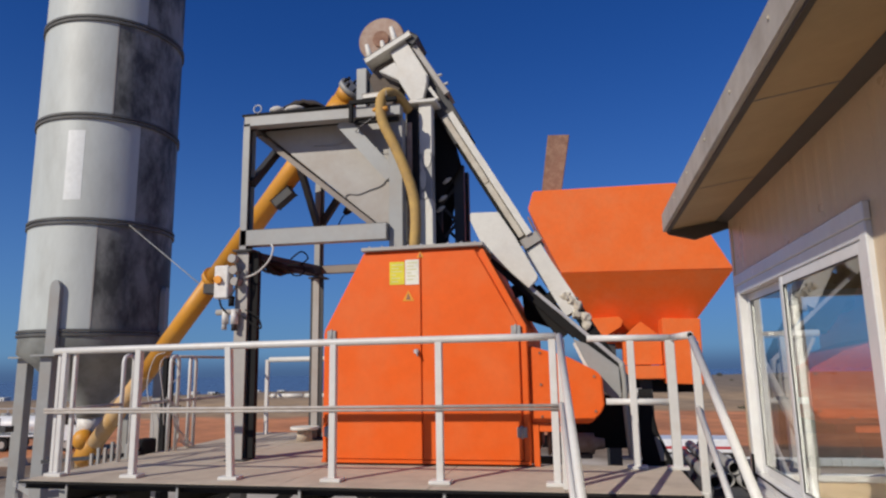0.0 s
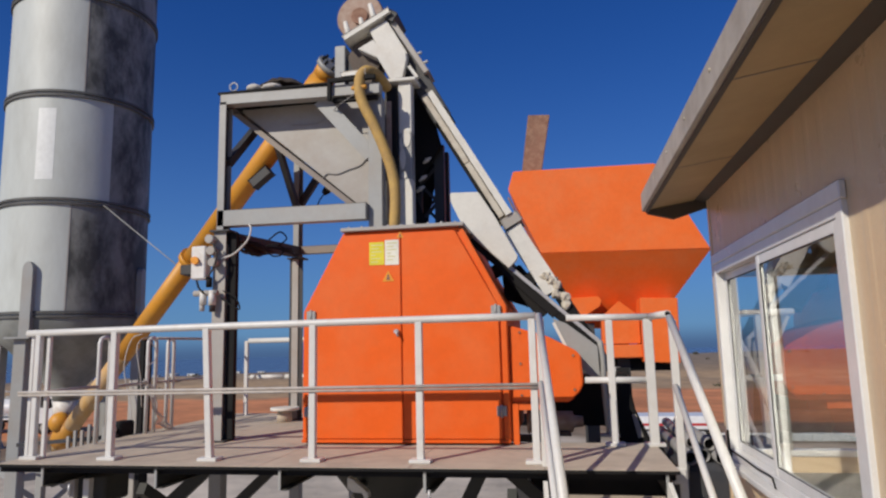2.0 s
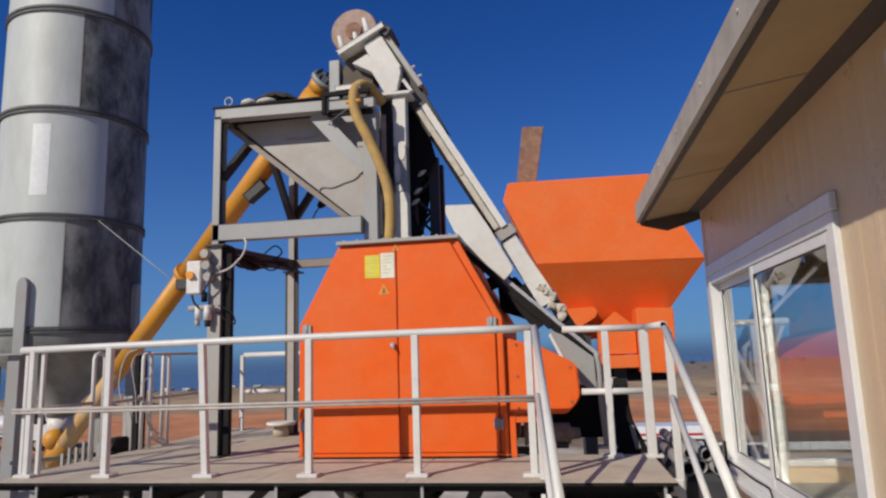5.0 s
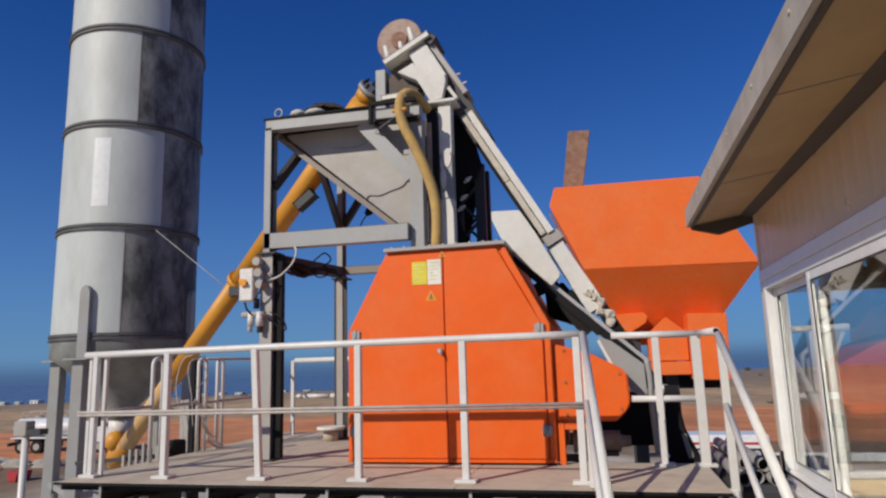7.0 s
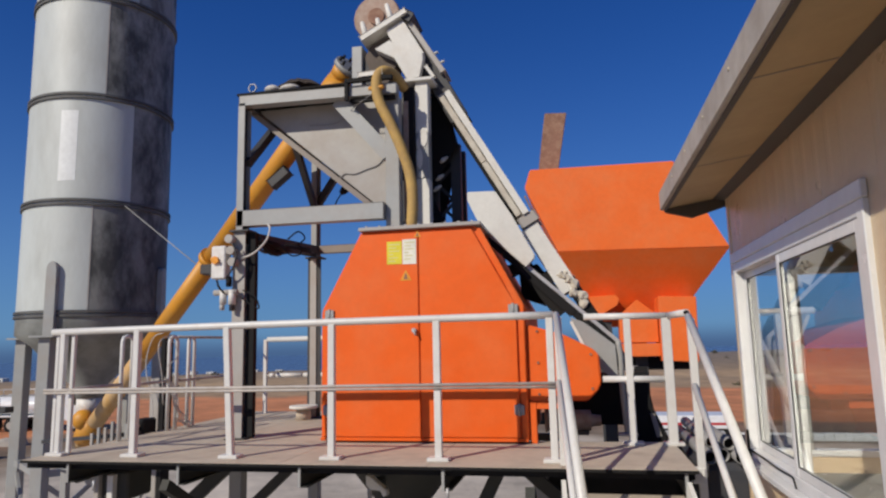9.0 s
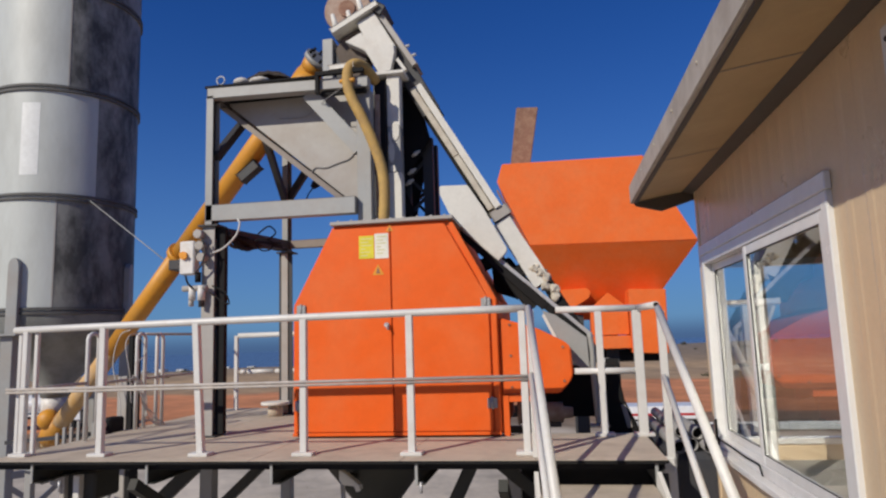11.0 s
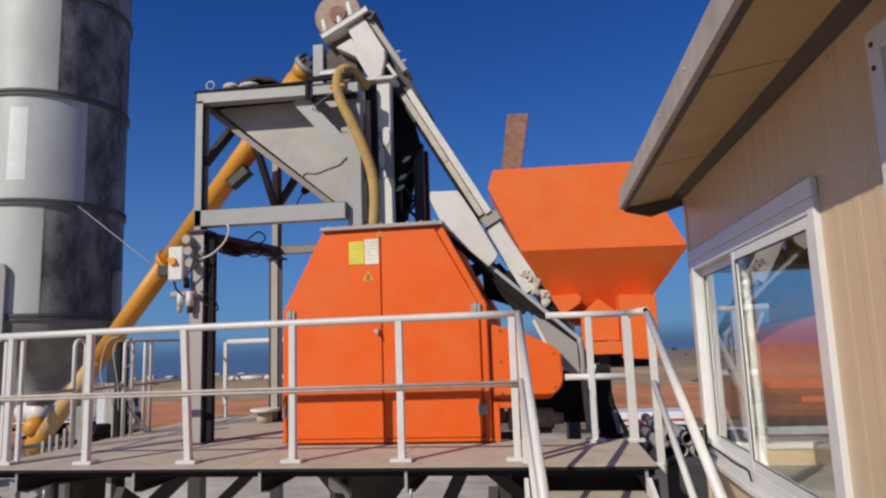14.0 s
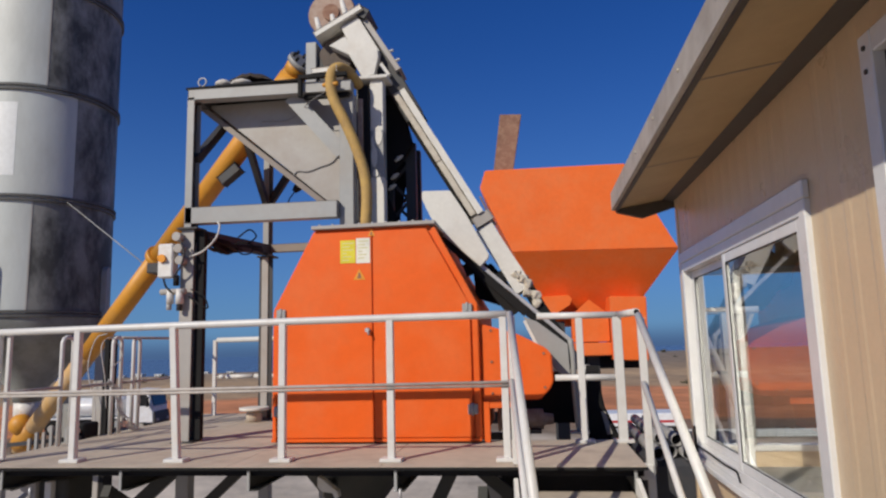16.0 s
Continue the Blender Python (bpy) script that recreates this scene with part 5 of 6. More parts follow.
        q = Vector((SC.x + math.cos(a2) * (SR + 0.06), SC.y + math.sin(a2) * (SR + 0.06), 0))
        p = Vector((SC.x + ca * (SR + 0.06), SC.y + sa * (SR + 0.06), 0))
        bm = B()
        beam(bm, p + Vector((0, 0, -1.0)), q + Vector((0, 0, -1.0)), 0.10, 0.10)
        part("tie_beam", bm, GREY_PAINT, t)
        bm = B()
        beam(bm, p + Vector((0, 0, -1.1)), q + Vector((0, 0, -2.6)), 0.05, 0.08)
        part("brace", bm, GREY_PAINT, t)
        bm = B()
        beam(bm, p + Vector((0, 0, -2.7)), q + Vector((0, 0, -2.7)), 0.10, 0.10)
        part("tie_beam", bm, GREY_PAINT, t)
    bm = B()
    tube(bm, [(SC.x, SC.y, 0.12), (SC.x, SC.y, -0.20)], 0.2, 20)
    part("outlet_sleeve", bm, BOX_WHITE, t)


silo()

S0, S1 = Vector((-8.66, 10.42, -0.54)), Vector((-2.62, 7.15, 4.20))


def screw():
    t = thing("screw_conveyor", S0, "dusty yellow tubular screw conveyor from the silo to the tower", "conveyor")
    d = (S1 - S0).normalized()
    L = (S1 - S0).length
    cuts = [0.12, L * 0.30, L * 0.575, L - 0.09]
    for a, b_ in zip(cuts, cuts[1:]):
        bm = B()
        tube(bm, [S0 + d * a, S0 + d * (b_ - 0.004)], 0.138, 24)
        part("tube_section", bm, YELLOW if a > 1 else YELLOW_DUSTY, t)
    for c in cuts[2:3]:
        bm = B()
        tube(bm, [S0 + d * (c - 0.04), S0 + d * (c + 0.04)], 0.185, 24)
        part("flange", bm, YELLOW, t)
    bm = B()
    c = S0 + d * (L * 0.572)
    box(bm, c - Vector((0.06, 0.18, 0.22)), c + Vector((0.12, 0.12, -0.08)), 0.01)
    part("hanger", bm, GREY_DARK, t)
    bm = B()
    c = S0 + d * (L * 0.80)
    beam(bm, c + Vector((-0.03, -0.10, -0.27)), c + Vector((0.20, -0.10, -0.09)), 0.14, 0.12, (0, 0, 1), 0.01)
    part("mount", bm, GREY_DARK, t)
    bm = B()
    tube(bm, [S1 - d * 0.14, S1 - d * 0.02], 0.16, 24, radii=[0.14, 0.155])
    part("end_collar", bm, YELLOW, t)
    bm = B()
    tube(bm, [S1 - d * 0.02, S1 + d * 0.04], 0.175, 24)
    e = part("end_flange", bm, GREY_PAINT, t)
    for k in range(8):
        a = k * math.pi / 4
        u = d.cross(Vector((0, 1, 0))).normalized()
        v = d.cross(u)
        bm = B()
        p = S1 + d * 0.06 + (u * math.cos(a) + v * math.sin(a)) * 0.13
        tube(bm, [p - d * 0.02, p + d * 0.03], 0.018, 6)
        part("bolt", bm, BLACK, e)
    bm = B()
    q = S1 - d * 0.28
    tube(bm, [q + Vector((0.05, 0, 0.10)), q + Vector((0.02, 0, -0.06)), q + Vector((0.0, 0, -0.60))], 0.2, 24, radii=[0.14, 0.215, 0.245])
    part("outlet_spout", bm, YELLOW, t)
    # foot with round cap
    bm = B()
    c = Vector((SC.x, SC.y, -0.46))
    bmesh.ops.create_uvsphere(bm, u_segments=24, v_segments=14, radius=0.19)
    for v in bm.verts:
        v.co = v.co * 0.92 + c + Vector((0.12, -0.26, 0.20))
    for f in bm.faces:
        f.smooth = True
    part("inlet_globe", bm, YELLOW, t)
    bm = B()
    tube(bm, [c + Vector((0, 0, 0.12)), c + Vector((0, 0, 0.24))], 0.24, 24)
    part("inlet_collar", bm, YELLOW, t)
    bm = B()
    tube(bm, [S0 + d * 0.42, S0 + d * 0.10, S0 - d * 0.10], 0.16, 20, radii=[0.145, 0.21, 0.19])
    part("foot_casing", bm, YELLOW, t)
    bm = B()
    tube(bm, [S0 - d * 0.02, S0 - d * 0.34], 0.10, 18)
    part("motor", bm, YELLOW_DUSTY, t)
    # stay rod from the silo ring
    bm = B()
    tube(bm, [(-7.68, 9.86, 3.40), S0 + d * (L * 0.525) + Vector((0, 0, 0.16))], 0.008, 8)
    part("stay_rod", bm, GREY_PAINT, t)


screw()


# ---------------------------------------------------------------- electrics and small things
def electrics():
    t = thing("switch_box", (-3.64, 6.18, 1.78), "white plastic switch box with orange knob on the column", "switch box")
    bm = B()
    box(bm, (-3.72, 6.10, 1.61), (-3.56, 6.22, 1.95), 0.012)
    part("case", bm, BOX_WHITE, t)
    bm = B()
    disc(bm, (-3.665, 6.09, 1.80), (0, 1, 0), 0.04, 0.035, 16)
    beam(bm, (-3.70, 6.07, 1.82), (-3.62, 6.07, 1.78), 0.02, 0.03)
    part("knob", bm, WARN, t)
    t = thing("air_valve_unit", (-3.55, 6.17, 1.45), "grey and white compressed-air valve unit on the column", "valve unit")
    for x, z, r, h, mt in ((-3.60, 1.42, 0.035, 0.14, BOX_WHITE), (-3.50, 1.42, 0.038, 0.15, BOX_WHITE), (-3.54, 1.58, 0.03, 0.10, BLACK), (-3.50, 1.36, 0.028, 0.16, GREY_DARK), (-3.61, 1.34, 0.025, 0.10, CABLE_PALE)):
        bm = B()
        tube(bm, [(x, 6.15, z - h / 2), (x, 6.15, z + h / 2)], r, 12)
        part("bowl", bm, mt, t)
    bm = B()
    tube(bm, [(-3.70, 6.15, 1.47), (-3.44, 6.15, 1.47)], 0.03, 10)
    part("manifold", bm, PLATE_GREY, t)
    t = thing("solenoid_row", (-3.5, 6.17, 1.9), "row of small grey solenoid valves on the column", "valve unit")
    for k, z in enumerate((2.02, 1.90, 1.78)):
        bm = B()
        tube(bm, [(-3.53 + 0.02 * k, 6.19, z), (-3.53 + 0.02 * k, 6.10, z)], 0.045, 12)
        part("valve", bm, PLATE_GREY, t)
    cables = [([(-3.40, 6.18, 1.49), (-3.25, 6.15, 1.42), (-3.20, 6.15, 1.30), (-3.28, 6.15, 1.33), (-3.42, 6.18, 1.42)], 0.008, BLACK),
              ([(-3.42, 6.18, 1.82), (-3.25, 6.12, 1.86), (-3.12, 6.12, 1.98), (-3.09, 6.14, 2.10), (-3.14, 6.2, 2.16)], 0.010, CABLE_PALE),
              ([(-3.55, 6.12, 1.62), (-3.47, 6.1, 1.72), (-3.44, 6.1, 1.85), (-3.48, 6.1, 1.97)], 0.010, GREY_DARK),
              ([(-3.66, 6.12, 1.60), (-3.62, 6.1, 1.52), (-3.57, 6.12, 1.46)], 0.010, BLACK),
              ([(-3.28, 6.9, 2.00), (-3.20, 6.9, 1.93), (-3.10, 6.9, 1.94), (-3.08, 6.9, 2.02), (-3.20, 6.9, 2.06), (-3.30, 6.9, 2.04)], 0.008, BLACK),
              ([(-3.25, 6.9, 2.12), (-3.12, 6.9, 2.20), (-3.04, 6.9, 2.12), (-3.14, 6.9, 2.04)], 0.009, BLACK)]
    for pts, r, mt in cables:
        bm = B()
        tube(bm, curve_points(pts, 6), r, 6)
        solo("cable", bm, mt, pts[0], "loose %s cable looped by the tower" % ("pale" if mt is CABLE_PALE else "dark"), "cable", "loose cables")
    t = thing("cable_bundle", (-3.2, 7.0, 2.1), "dark bundle of dusty cables and hoses under the tower beam", "cables")
    rg = random.Random(3)
    for k in range(9):
        bm = B()
        e = 0.9 * rg.random()
        pts = [(-3.38 + rg.uniform(-0.04, 0.08), 6.32, 2.04), (-3.34 + rg.uniform(-0.05, 0.10), 6.6, 1.98 + rg.uniform(-0.07, 0.05)), (-3.36 + rg.uniform(-0.05, 0.06), 7.0, 2.04 + rg.uniform(-0.06, 0.03)), (-3.37 + rg.uniform(-0.04, 0.06), 7.3 + e, 2.09 + rg.uniform(-0.03, 0.03))]
        tube(bm, curve_points(pts, 5), rg.uniform(0.010, 0.026), 7)
        part("cable", bm, (BLACK, GREY_DARK, BLACK)[k % 3], t)
    # air line on the deck by the side rail
    bm = B()
    tube(bm, curve_points([(-4.62, 6.7, 0.30), (-4.58, 6.6, 0.62), (-4.6, 6.55, 0.95), (-4.62, 6.75, 1.05), (-4.62, 6.95, 0.85), (-4.6, 6.72, 0.72)], 8), 0.005, 8)
    solo("air_hose", bm, CABLE_PALE, (-4.62, 6.7, 0.0), "pale air hose looped over the side rail", "hose")
    rg = random.Random(8)
    t = thing("wire_tangle", (-4.5, 7.0, 0), "tangle of pale wire hanging on the side rail", "wire")
    for k in range(6):
        bm = B()
        p0 = Vector((-4.64, 6.75, 0.45))
        pts = [p0 + Vector((rg.uniform(0, 0.05), 0.10 * i + rg.uniform(-0.05, 0.05), -0.1 * i + rg.uniform(-0.08, 0.08) + (0.12 if i < 2 else 0))) for i in range(6)]
        pts = [Vector((p.x, p.y, max(0.012, p.z))) for p in pts]
        tube(bm, curve_points(pts, 4), 0.006, 5)
        part("wire", bm, CABLE_PALE, t)
    t = thing("pump_unit", (-4.85, 6.75, -0.2), "small black pump with white cap beside the platform", "pump")
    bm = B()
    box(bm, (-4.95, 6.6, -0.1), (-4.79, 6.85, 0.15), 0.02)
    part("body", bm, BLACK, t)
    bm = B()
    tube(bm, [(-4.87, 6.60, 0.08), (-4.87, 6.53, 0.08)], 0.04, 12)
    part("cap", bm, BOX_WHITE, t)
    bm = B()
    box(bm, (-5.0, 6.6, -0.30), (-4.72, 7.0, -0.1))
    part("bracket", bm, UNDER_STEEL, t)
    # grey upright with pipe beside the rail
    t = thing("service_post", (-5.35, 7.6, GROUND), "grey steel service post with a bent pipe", "post")
    bm = B()
    box(bm, (-5.40, 7.55, GROUND), (-5.27, 7.72, 0.55), 0.008)
    part("upright", bm, PLATE_GREY, t)
    bm = B()
    box(bm, (-5.265, 7.55, GROUND), (-5.20, 7.72, 1.05), 0.004)
    part("back_channel", bm, BLACK, t)
    bm = B()
    tube(bm, curve_points([(-5.35, 7.5, -0.3), (-5.3, 7.48, 0.2), (-5.42, 7.48, 0.7), (-5.35, 7.5, 1.05), (-5.2, 7.5, 1.12)], 6), 0.006, 10)
    part("bent_pipe", bm, CABLE_PALE, t)
    # spool on the deck
    t = thing("cable_spool", (-3.53, 7.95, 0), "small worn wooden cable spool standing on the platform", "spool")
    bm = B()
    tube(bm, [(-3.50, 7.95, 0.0), (-3.50, 7.95, 0.14)], 0.085, 18, radii=[0.10, 0.085])
    part("drum", bm, DECK, t)
    bm = B()
    tube(bm, [(-3.50, 7.95, 0.14), (-3.50, 7.95, 0.175)], 0.175, 24)
    part("flange", bm, CEMENT_WHITE, t)


electrics()


def bar_barrier():
    t = thing("bar_barrier", (-5.4, 7.0, -0.3), "low barrier of upright grey steel bars beside the platform", "barrier")
    bm = B()
    beam(bm, (-4.74, 6.47, 0.02), (-6.7, 7.3, -0.20), 0.035, 0.045)
    part("rail", bm, GREY_DARK, t)
    bm = B()
    beam(bm, (-4.74, 6.47, -0.42), (-6.7, 7.3, -0.46), 0.06, 0.06)
    part("rail", bm, GREY_PAINT, t)
    for k in range(6):
        bm = B()
        x, y = -4.9 - 0.13 * k, 6.54 + 0.055 * k
        beam(bm, (x, y - 0.06, -0.55), (x, y - 0.06, (0.12, 0.08, 0.13, 0.06, 0.05, -0.02)[k]), 0.03, 0.03, (0, 1, 0))
        part("bar", bm, PLATE_GREY if k % 2 else GREY_PAINT, t)
    for x, y in ((-5.0, 6.58), (-6.3, 7.25)):
        bm = B()
        box(bm, (x - 0.04, y - 0.04, GROUND), (x + 0.04, y + 0.04, -0.46))
        part("leg", bm, GREY_PAINT, t)


bar_barrier()


def silo_side_post():
    t = thing("pole_with_box", (-9.9, 9.6, GROUND), "white pole with a small grey box beside the silo", "pole")
    bm = B()
    tube(bm, [(-9.9, 9.6, GROUND), (-9.87, 9.6, -0.05)], 0.06, 12)
    part("pole", bm, RAIL_WHITE, t)
    bm = B()
    box(bm, (-10.05, 9.5, -0.10), (-9.78, 9.7, 0.15), 0.015)
    part("box", bm, PLATE_GREY, t)
    bm = B()
    box(bm, (-9.78, 9.52, -0.08), (-9.5, 9.7, 0.02), 0.01)
    part("arm", bm, GREY_DARK, t)


silo_side_post()


# ---------------------------------------------------------------- control cabin
WX = 1.0
W_Y0, W_Y1, W_Z0, W_Z1 = 2.53, 4.63, 0.15, 1.375


def cabin():
    c = thing("control_cabin", (2.2, 1.8, -0.72), "beige prefabricated control cabin with overhanging roof and white window", "cabin")
    zb, zt, y_end = -0.70, 1.86, 4.75
    d_y0, d_y1, d_zt = 1.17, 2.00, 1.735

    def wall_piece(y0, y1, z0, z1):
        bm = B()
        box(bm, (WX, y0, z0), (WX + 0.06, y1, z1))
        w = part("wall_panel", bm, CABIN_WALL, c)
        y = math.ceil(y0 / 0.15) * 0.15
        while y < y1 - 0.05:
            if y > y0 + 0.03:
                r = B()
                prism(r, [(WX - 0.0016, y - 0.016), (WX - 0.0016, y + 0.016), (WX + 0.001, y + 0.040), (WX + 0.001, y - 0.040)], z0 + 0.004, z1 - 0.004)
                for v in r.verts:
                    v.co = Vector((v.co.x, v.co.z, v.co.y))
                bmesh.ops.recalc_face_normals(r, faces=r.faces[:])
                part("rib", r, CABIN_WALL, w)
            y += 0.15
    wall_piece(W_Y1, y_end, zb, zt)
    wall_piece(W_Y0, W_Y1, zb, W_Z0)
    wall_piece(W_Y0, W_Y1, W_Z1, zt)
    wall_piece(d_y1, W_Y0, zb, zt)
    wall_piece(d_y0, d_y1, d_zt, zt)
    wall_piece(-1.2, d_y0, zb, zt)
    ex0, ex1, ez0, ez1 = 1.10, 2.60, 0.14, 1.34
    for lo, hi in (((WX + 0.06, y_end - 0.06, zb), (ex0, y_end, zt)), ((ex1, y_end - 0.06, zb), (3.5, y_end, zt)),
                   ((ex0, y_end - 0.06, zb), (ex1, y_end, ez0)), ((ex0, y_end - 0.06, ez1), (ex1, y_end, zt)), ((WX + 0.06, -1.2, zb), (3.5, -1.14, zt)), ((3.44, -1.14, zb), (3.5, y_end - 0.06, zt))):
        bm = B()
        box(bm, lo, hi)
        part("wall_panel", bm, CABIN_WALL, c)
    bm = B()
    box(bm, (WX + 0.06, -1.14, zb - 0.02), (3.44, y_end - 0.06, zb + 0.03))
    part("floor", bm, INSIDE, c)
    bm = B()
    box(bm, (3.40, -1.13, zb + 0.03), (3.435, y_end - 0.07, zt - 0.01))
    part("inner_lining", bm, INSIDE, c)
    bm = B()
    box(bm, (ex0, y_end - 0.07, ez0), (ex0 + 0.03, y_end + 0.02, ez1), 0.004)
    box(bm, (ex1 - 0.05, y_end - 0.07, ez0), (ex1, y_end + 0.02, ez1), 0.004)
    box(bm, (ex0 + 0.03, y_end - 0.068, ez0), (ex1 - 0.05, y_end + 0.018, ez0 + 0.04), 0.004)
    box(bm, (ex0 + 0.03, y_end - 0.068, ez1 - 0.04), (ex1 - 0.05, y_end + 0.018, ez1), 0.004)
    ew = part("end_window_frame", bm, ALU_WHITE, c)
    bm = B()
    box(bm, (1.30, y_end - 0.06, ez0 + 0.04), (1.39, y_end, ez1 - 0.04), 0.004)
    part("mullion", bm, GREY_PAINT, ew)
    bm = B()
    box(bm, (ex0 + 0.03, y_end - 0.055, 1.05), (1.30, y_end - 0.01, 1.08), 0.004)
    part("transom", bm, ALU_WHITE, ew)
    for a, b_ in ((ex0 + 0.03, 1.30), (1.39, ex1 - 0.05)):
        bm = B()
        box(bm, (a, y_end - 0.033, ez0 + 0.04), (b_, y_end - 0.027, ez1 - 0.04))
        q = part("end_pane", bm, GLASS, ew)
        q.visible_shadow = False
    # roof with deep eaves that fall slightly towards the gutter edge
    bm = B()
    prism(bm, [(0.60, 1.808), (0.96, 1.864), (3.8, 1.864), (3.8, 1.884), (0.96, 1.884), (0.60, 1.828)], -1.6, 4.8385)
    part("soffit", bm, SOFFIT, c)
    for y in (2.42, 3.66, 1.2):
        bm = B()
        prism(bm, [(0.625, 1.8095), (0.925, 1.8562), (0.925, 1.8580), (0.625, 1.8113)], y, y + 0.009)
        part("soffit_joint", bm, TRIM_BROWN, c)
    bm = B()
    prism(bm, [(0.612, 1.831), (0.96, 1.886), (3.8, 1.886), (3.8, 2.05), (0.612, 1.925)], -1.6, 4.835)
    part("roof", bm, FASCIA, c)
    bm = B()
    prism(bm, [(0.572, 1.803), (0.610, 1.803), (0.610, 1.936), (0.572, 1.936)], -1.6, 4.84, 0.005)
    part("fascia", bm, FASCIA, c)
    for k in range(8):
        bm = B()
        disc(bm, (0.570, 4.7 - k * 0.55, 1.885), (1, 0, 0), 0.008, 0.006, 8)
        part("screw", bm, FASCIA, c)
    # dark strip added for the shade in the gap below the fascia
    bm = B()
    prism(bm, [(0.594, 1.790), (0.618, 1.794), (0.618, 1.8075), (0.594, 1.8015)], -1.6, 4.80)
    part("drip_edge", bm, COVE_SHADED, c)
    # gable trim coloured dark for its shaded inner face
    bm = B()
    prism(bm, [(0.60, 1.795), (0.61, 1.782), (0.783, 1.735), (1.0, 1.80), (3.8, 1.80), (3.8, 1.862), (0.96, 1.8615), (0.612, 1.8055)], 4.802, 4.838)
    part("gable_trim", bm, COVE_SHADED, c)
    bm = B()
    prism(bm, [(0.922, 1.8565), (0.990, 1.838), (0.998, 1.838), (0.998, 1.8625), (0.96, 1.8625)], -1.2, 4.795)
    part("cove_trim", bm, COVE_SHADED, c)
    bm = B()
    box(bm, (WX - 0.006, y_end - 0.05, zb), (WX + 0.05, y_end + 0.006, zt - 0.005), 0.003)
    part("corner_trim", bm, CABIN_WALL, c)
    # base frame and legs
    bm = B()
    box(bm, (WX + 0.02, -1.15, -0.85), (3.45, 4.70, -0.72))
    part("base_frame", bm, GREY_DARK, c)
    for x in (1.15, 3.3):
        for y in (-1.0, 4.5):
            bm = B()
            box(bm, (x - 0.07, y - 0.07, GROUND), (x + 0.07, y + 0.07, -0.85))
            part("leg", bm, GREY_PAINT, c)

    # window: frame, two sliding sashes, panes
    w = part("window_frame", frame_bm((WX - 0.022, WX + 0.07), W_Y0, W_Y1, W_Z0, W_Z1, 0.06), ALU_WHITE, c)
    bm = B()
    box(bm, (WX - 0.028, W_Y0 - 0.01, W_Z1), (WX - 0.001, W_Y1 + 0.01, W_Z1 + 0.068), 0.004)
    part("lintel_trim", bm, ALU_WHITE, w)
    bm = B()
    box(bm, (WX - 0.07, W_Y0 - 0.01, W_Z0 - 0.035), (WX - 0.001, W_Y1 + 0.01, W_Z0 + 0.0), 0.004)
    part("sill", bm, ALU_WHITE, w)
    ym = 3.64
    for (y0, y1, x0) in ((ym - 0.02, W_Y1 - 0.06, WX + 0.03), (W_Y0 + 0.06, ym + 0.03, WX - 0.015)):
        s = part("sash", frame_bm((x0, x0 + 0.03), y0, y1, W_Z0 + 0.06, W_Z1 - 0.06, 0.05), ALU_WHITE, c)
        bm = B()
        box(bm, (x0 + 0.012, y0 + 0.045, W_Z0 + 0.105), (x0 + 0.018, y1 - 0.045, W_Z1 - 0.105))
        p = part("pane", bm, GLASS, s)
        p.visible_shadow = False
        bm = B()
        g = 0.006
        yy0, yy1, zz0, zz1 = y0 + 0.05, y1 - 0.05, W_Z0 + 0.11, W_Z1 - 0.11
        for lo, hi in (((x0 + 0.003, yy0 - g, zz0 - g), (x0 + 0.011, yy0, zz1 + g)), ((x0 + 0.003, yy1, zz0 - g), (x0 + 0.011, yy1 + g, zz1 + g)),
                       ((x0 + 0.003, yy0, zz0 - g), (x0 + 0.011, yy1, zz0)), ((x0 + 0.003, yy0, zz1), (x0 + 0.011, yy1, zz1 + g))):
            box(bm, lo, hi)
        part("gasket", bm, BLACK, s)
    bm = B()
    box(bm, (WX - 0.042, W_Y1 - 0.10, W_Z0 + 0.01), (WX - 0.021, W_Y1 - 0.05, W_Z0 + 0.06), 0.004)
    box(bm, (WX - 0.034, W_Y1 - 0.068, W_Z0 + 0.058), (WX - 0.021, W_Y1 - 0.05, W_Z0 + 0.17), 0.003)
    part("latch", bm, BLACK, w)
    bm = B()
    tube(bm, curve_points([(WX - 0.026, W_Y1 - 0.10, W_Z0 + 0.050), (WX - 0.027, 4.25, W_Z0 + 0.052), (WX - 0.026, 3.95, W_Z0 + 0.044), (WX - 0.027, ym + 0.06, W_Z0 + 0.050),
                           (WX - 0.03, ym + 0.01, W_Z0 + 0.035), (WX - 0.028, ym - 0.01, W_Z0 + 0.005)], 5), 0.005, 6)
    part("loose_seal", bm, BLACK, w)

    d = part("door_frame", frame_bm((WX - 0.035, WX + 0.07), d_y0, d_y1, zb, d_zt, 0.07), ALU_WHITE, c)
    bm = B()
    box(bm, (WX - 0.01, d_y0 + 0.07, zb + 0.07), (WX + 0.03, d_y1 - 0.07, 0.35), 0.004)
    part("door_panel", bm, ALU_WHITE, d)
    bm = B()
    box(bm, (WX + 0.0, d_y0 + 0.07, 0.35), (WX + 0.02, d_y1 - 0.07, d_zt - 0.07))
    part("door_pane", bm, DARK_GLASS, d)
    for z in (1.62, 1.69):
        bm = B()
        disc(bm, (WX - 0.037, d_y1 - 0.035, z), (1, 0, 0), 0.008, 0.006, 8)
        part("screw", bm, GREY_DARK, d)
    return c


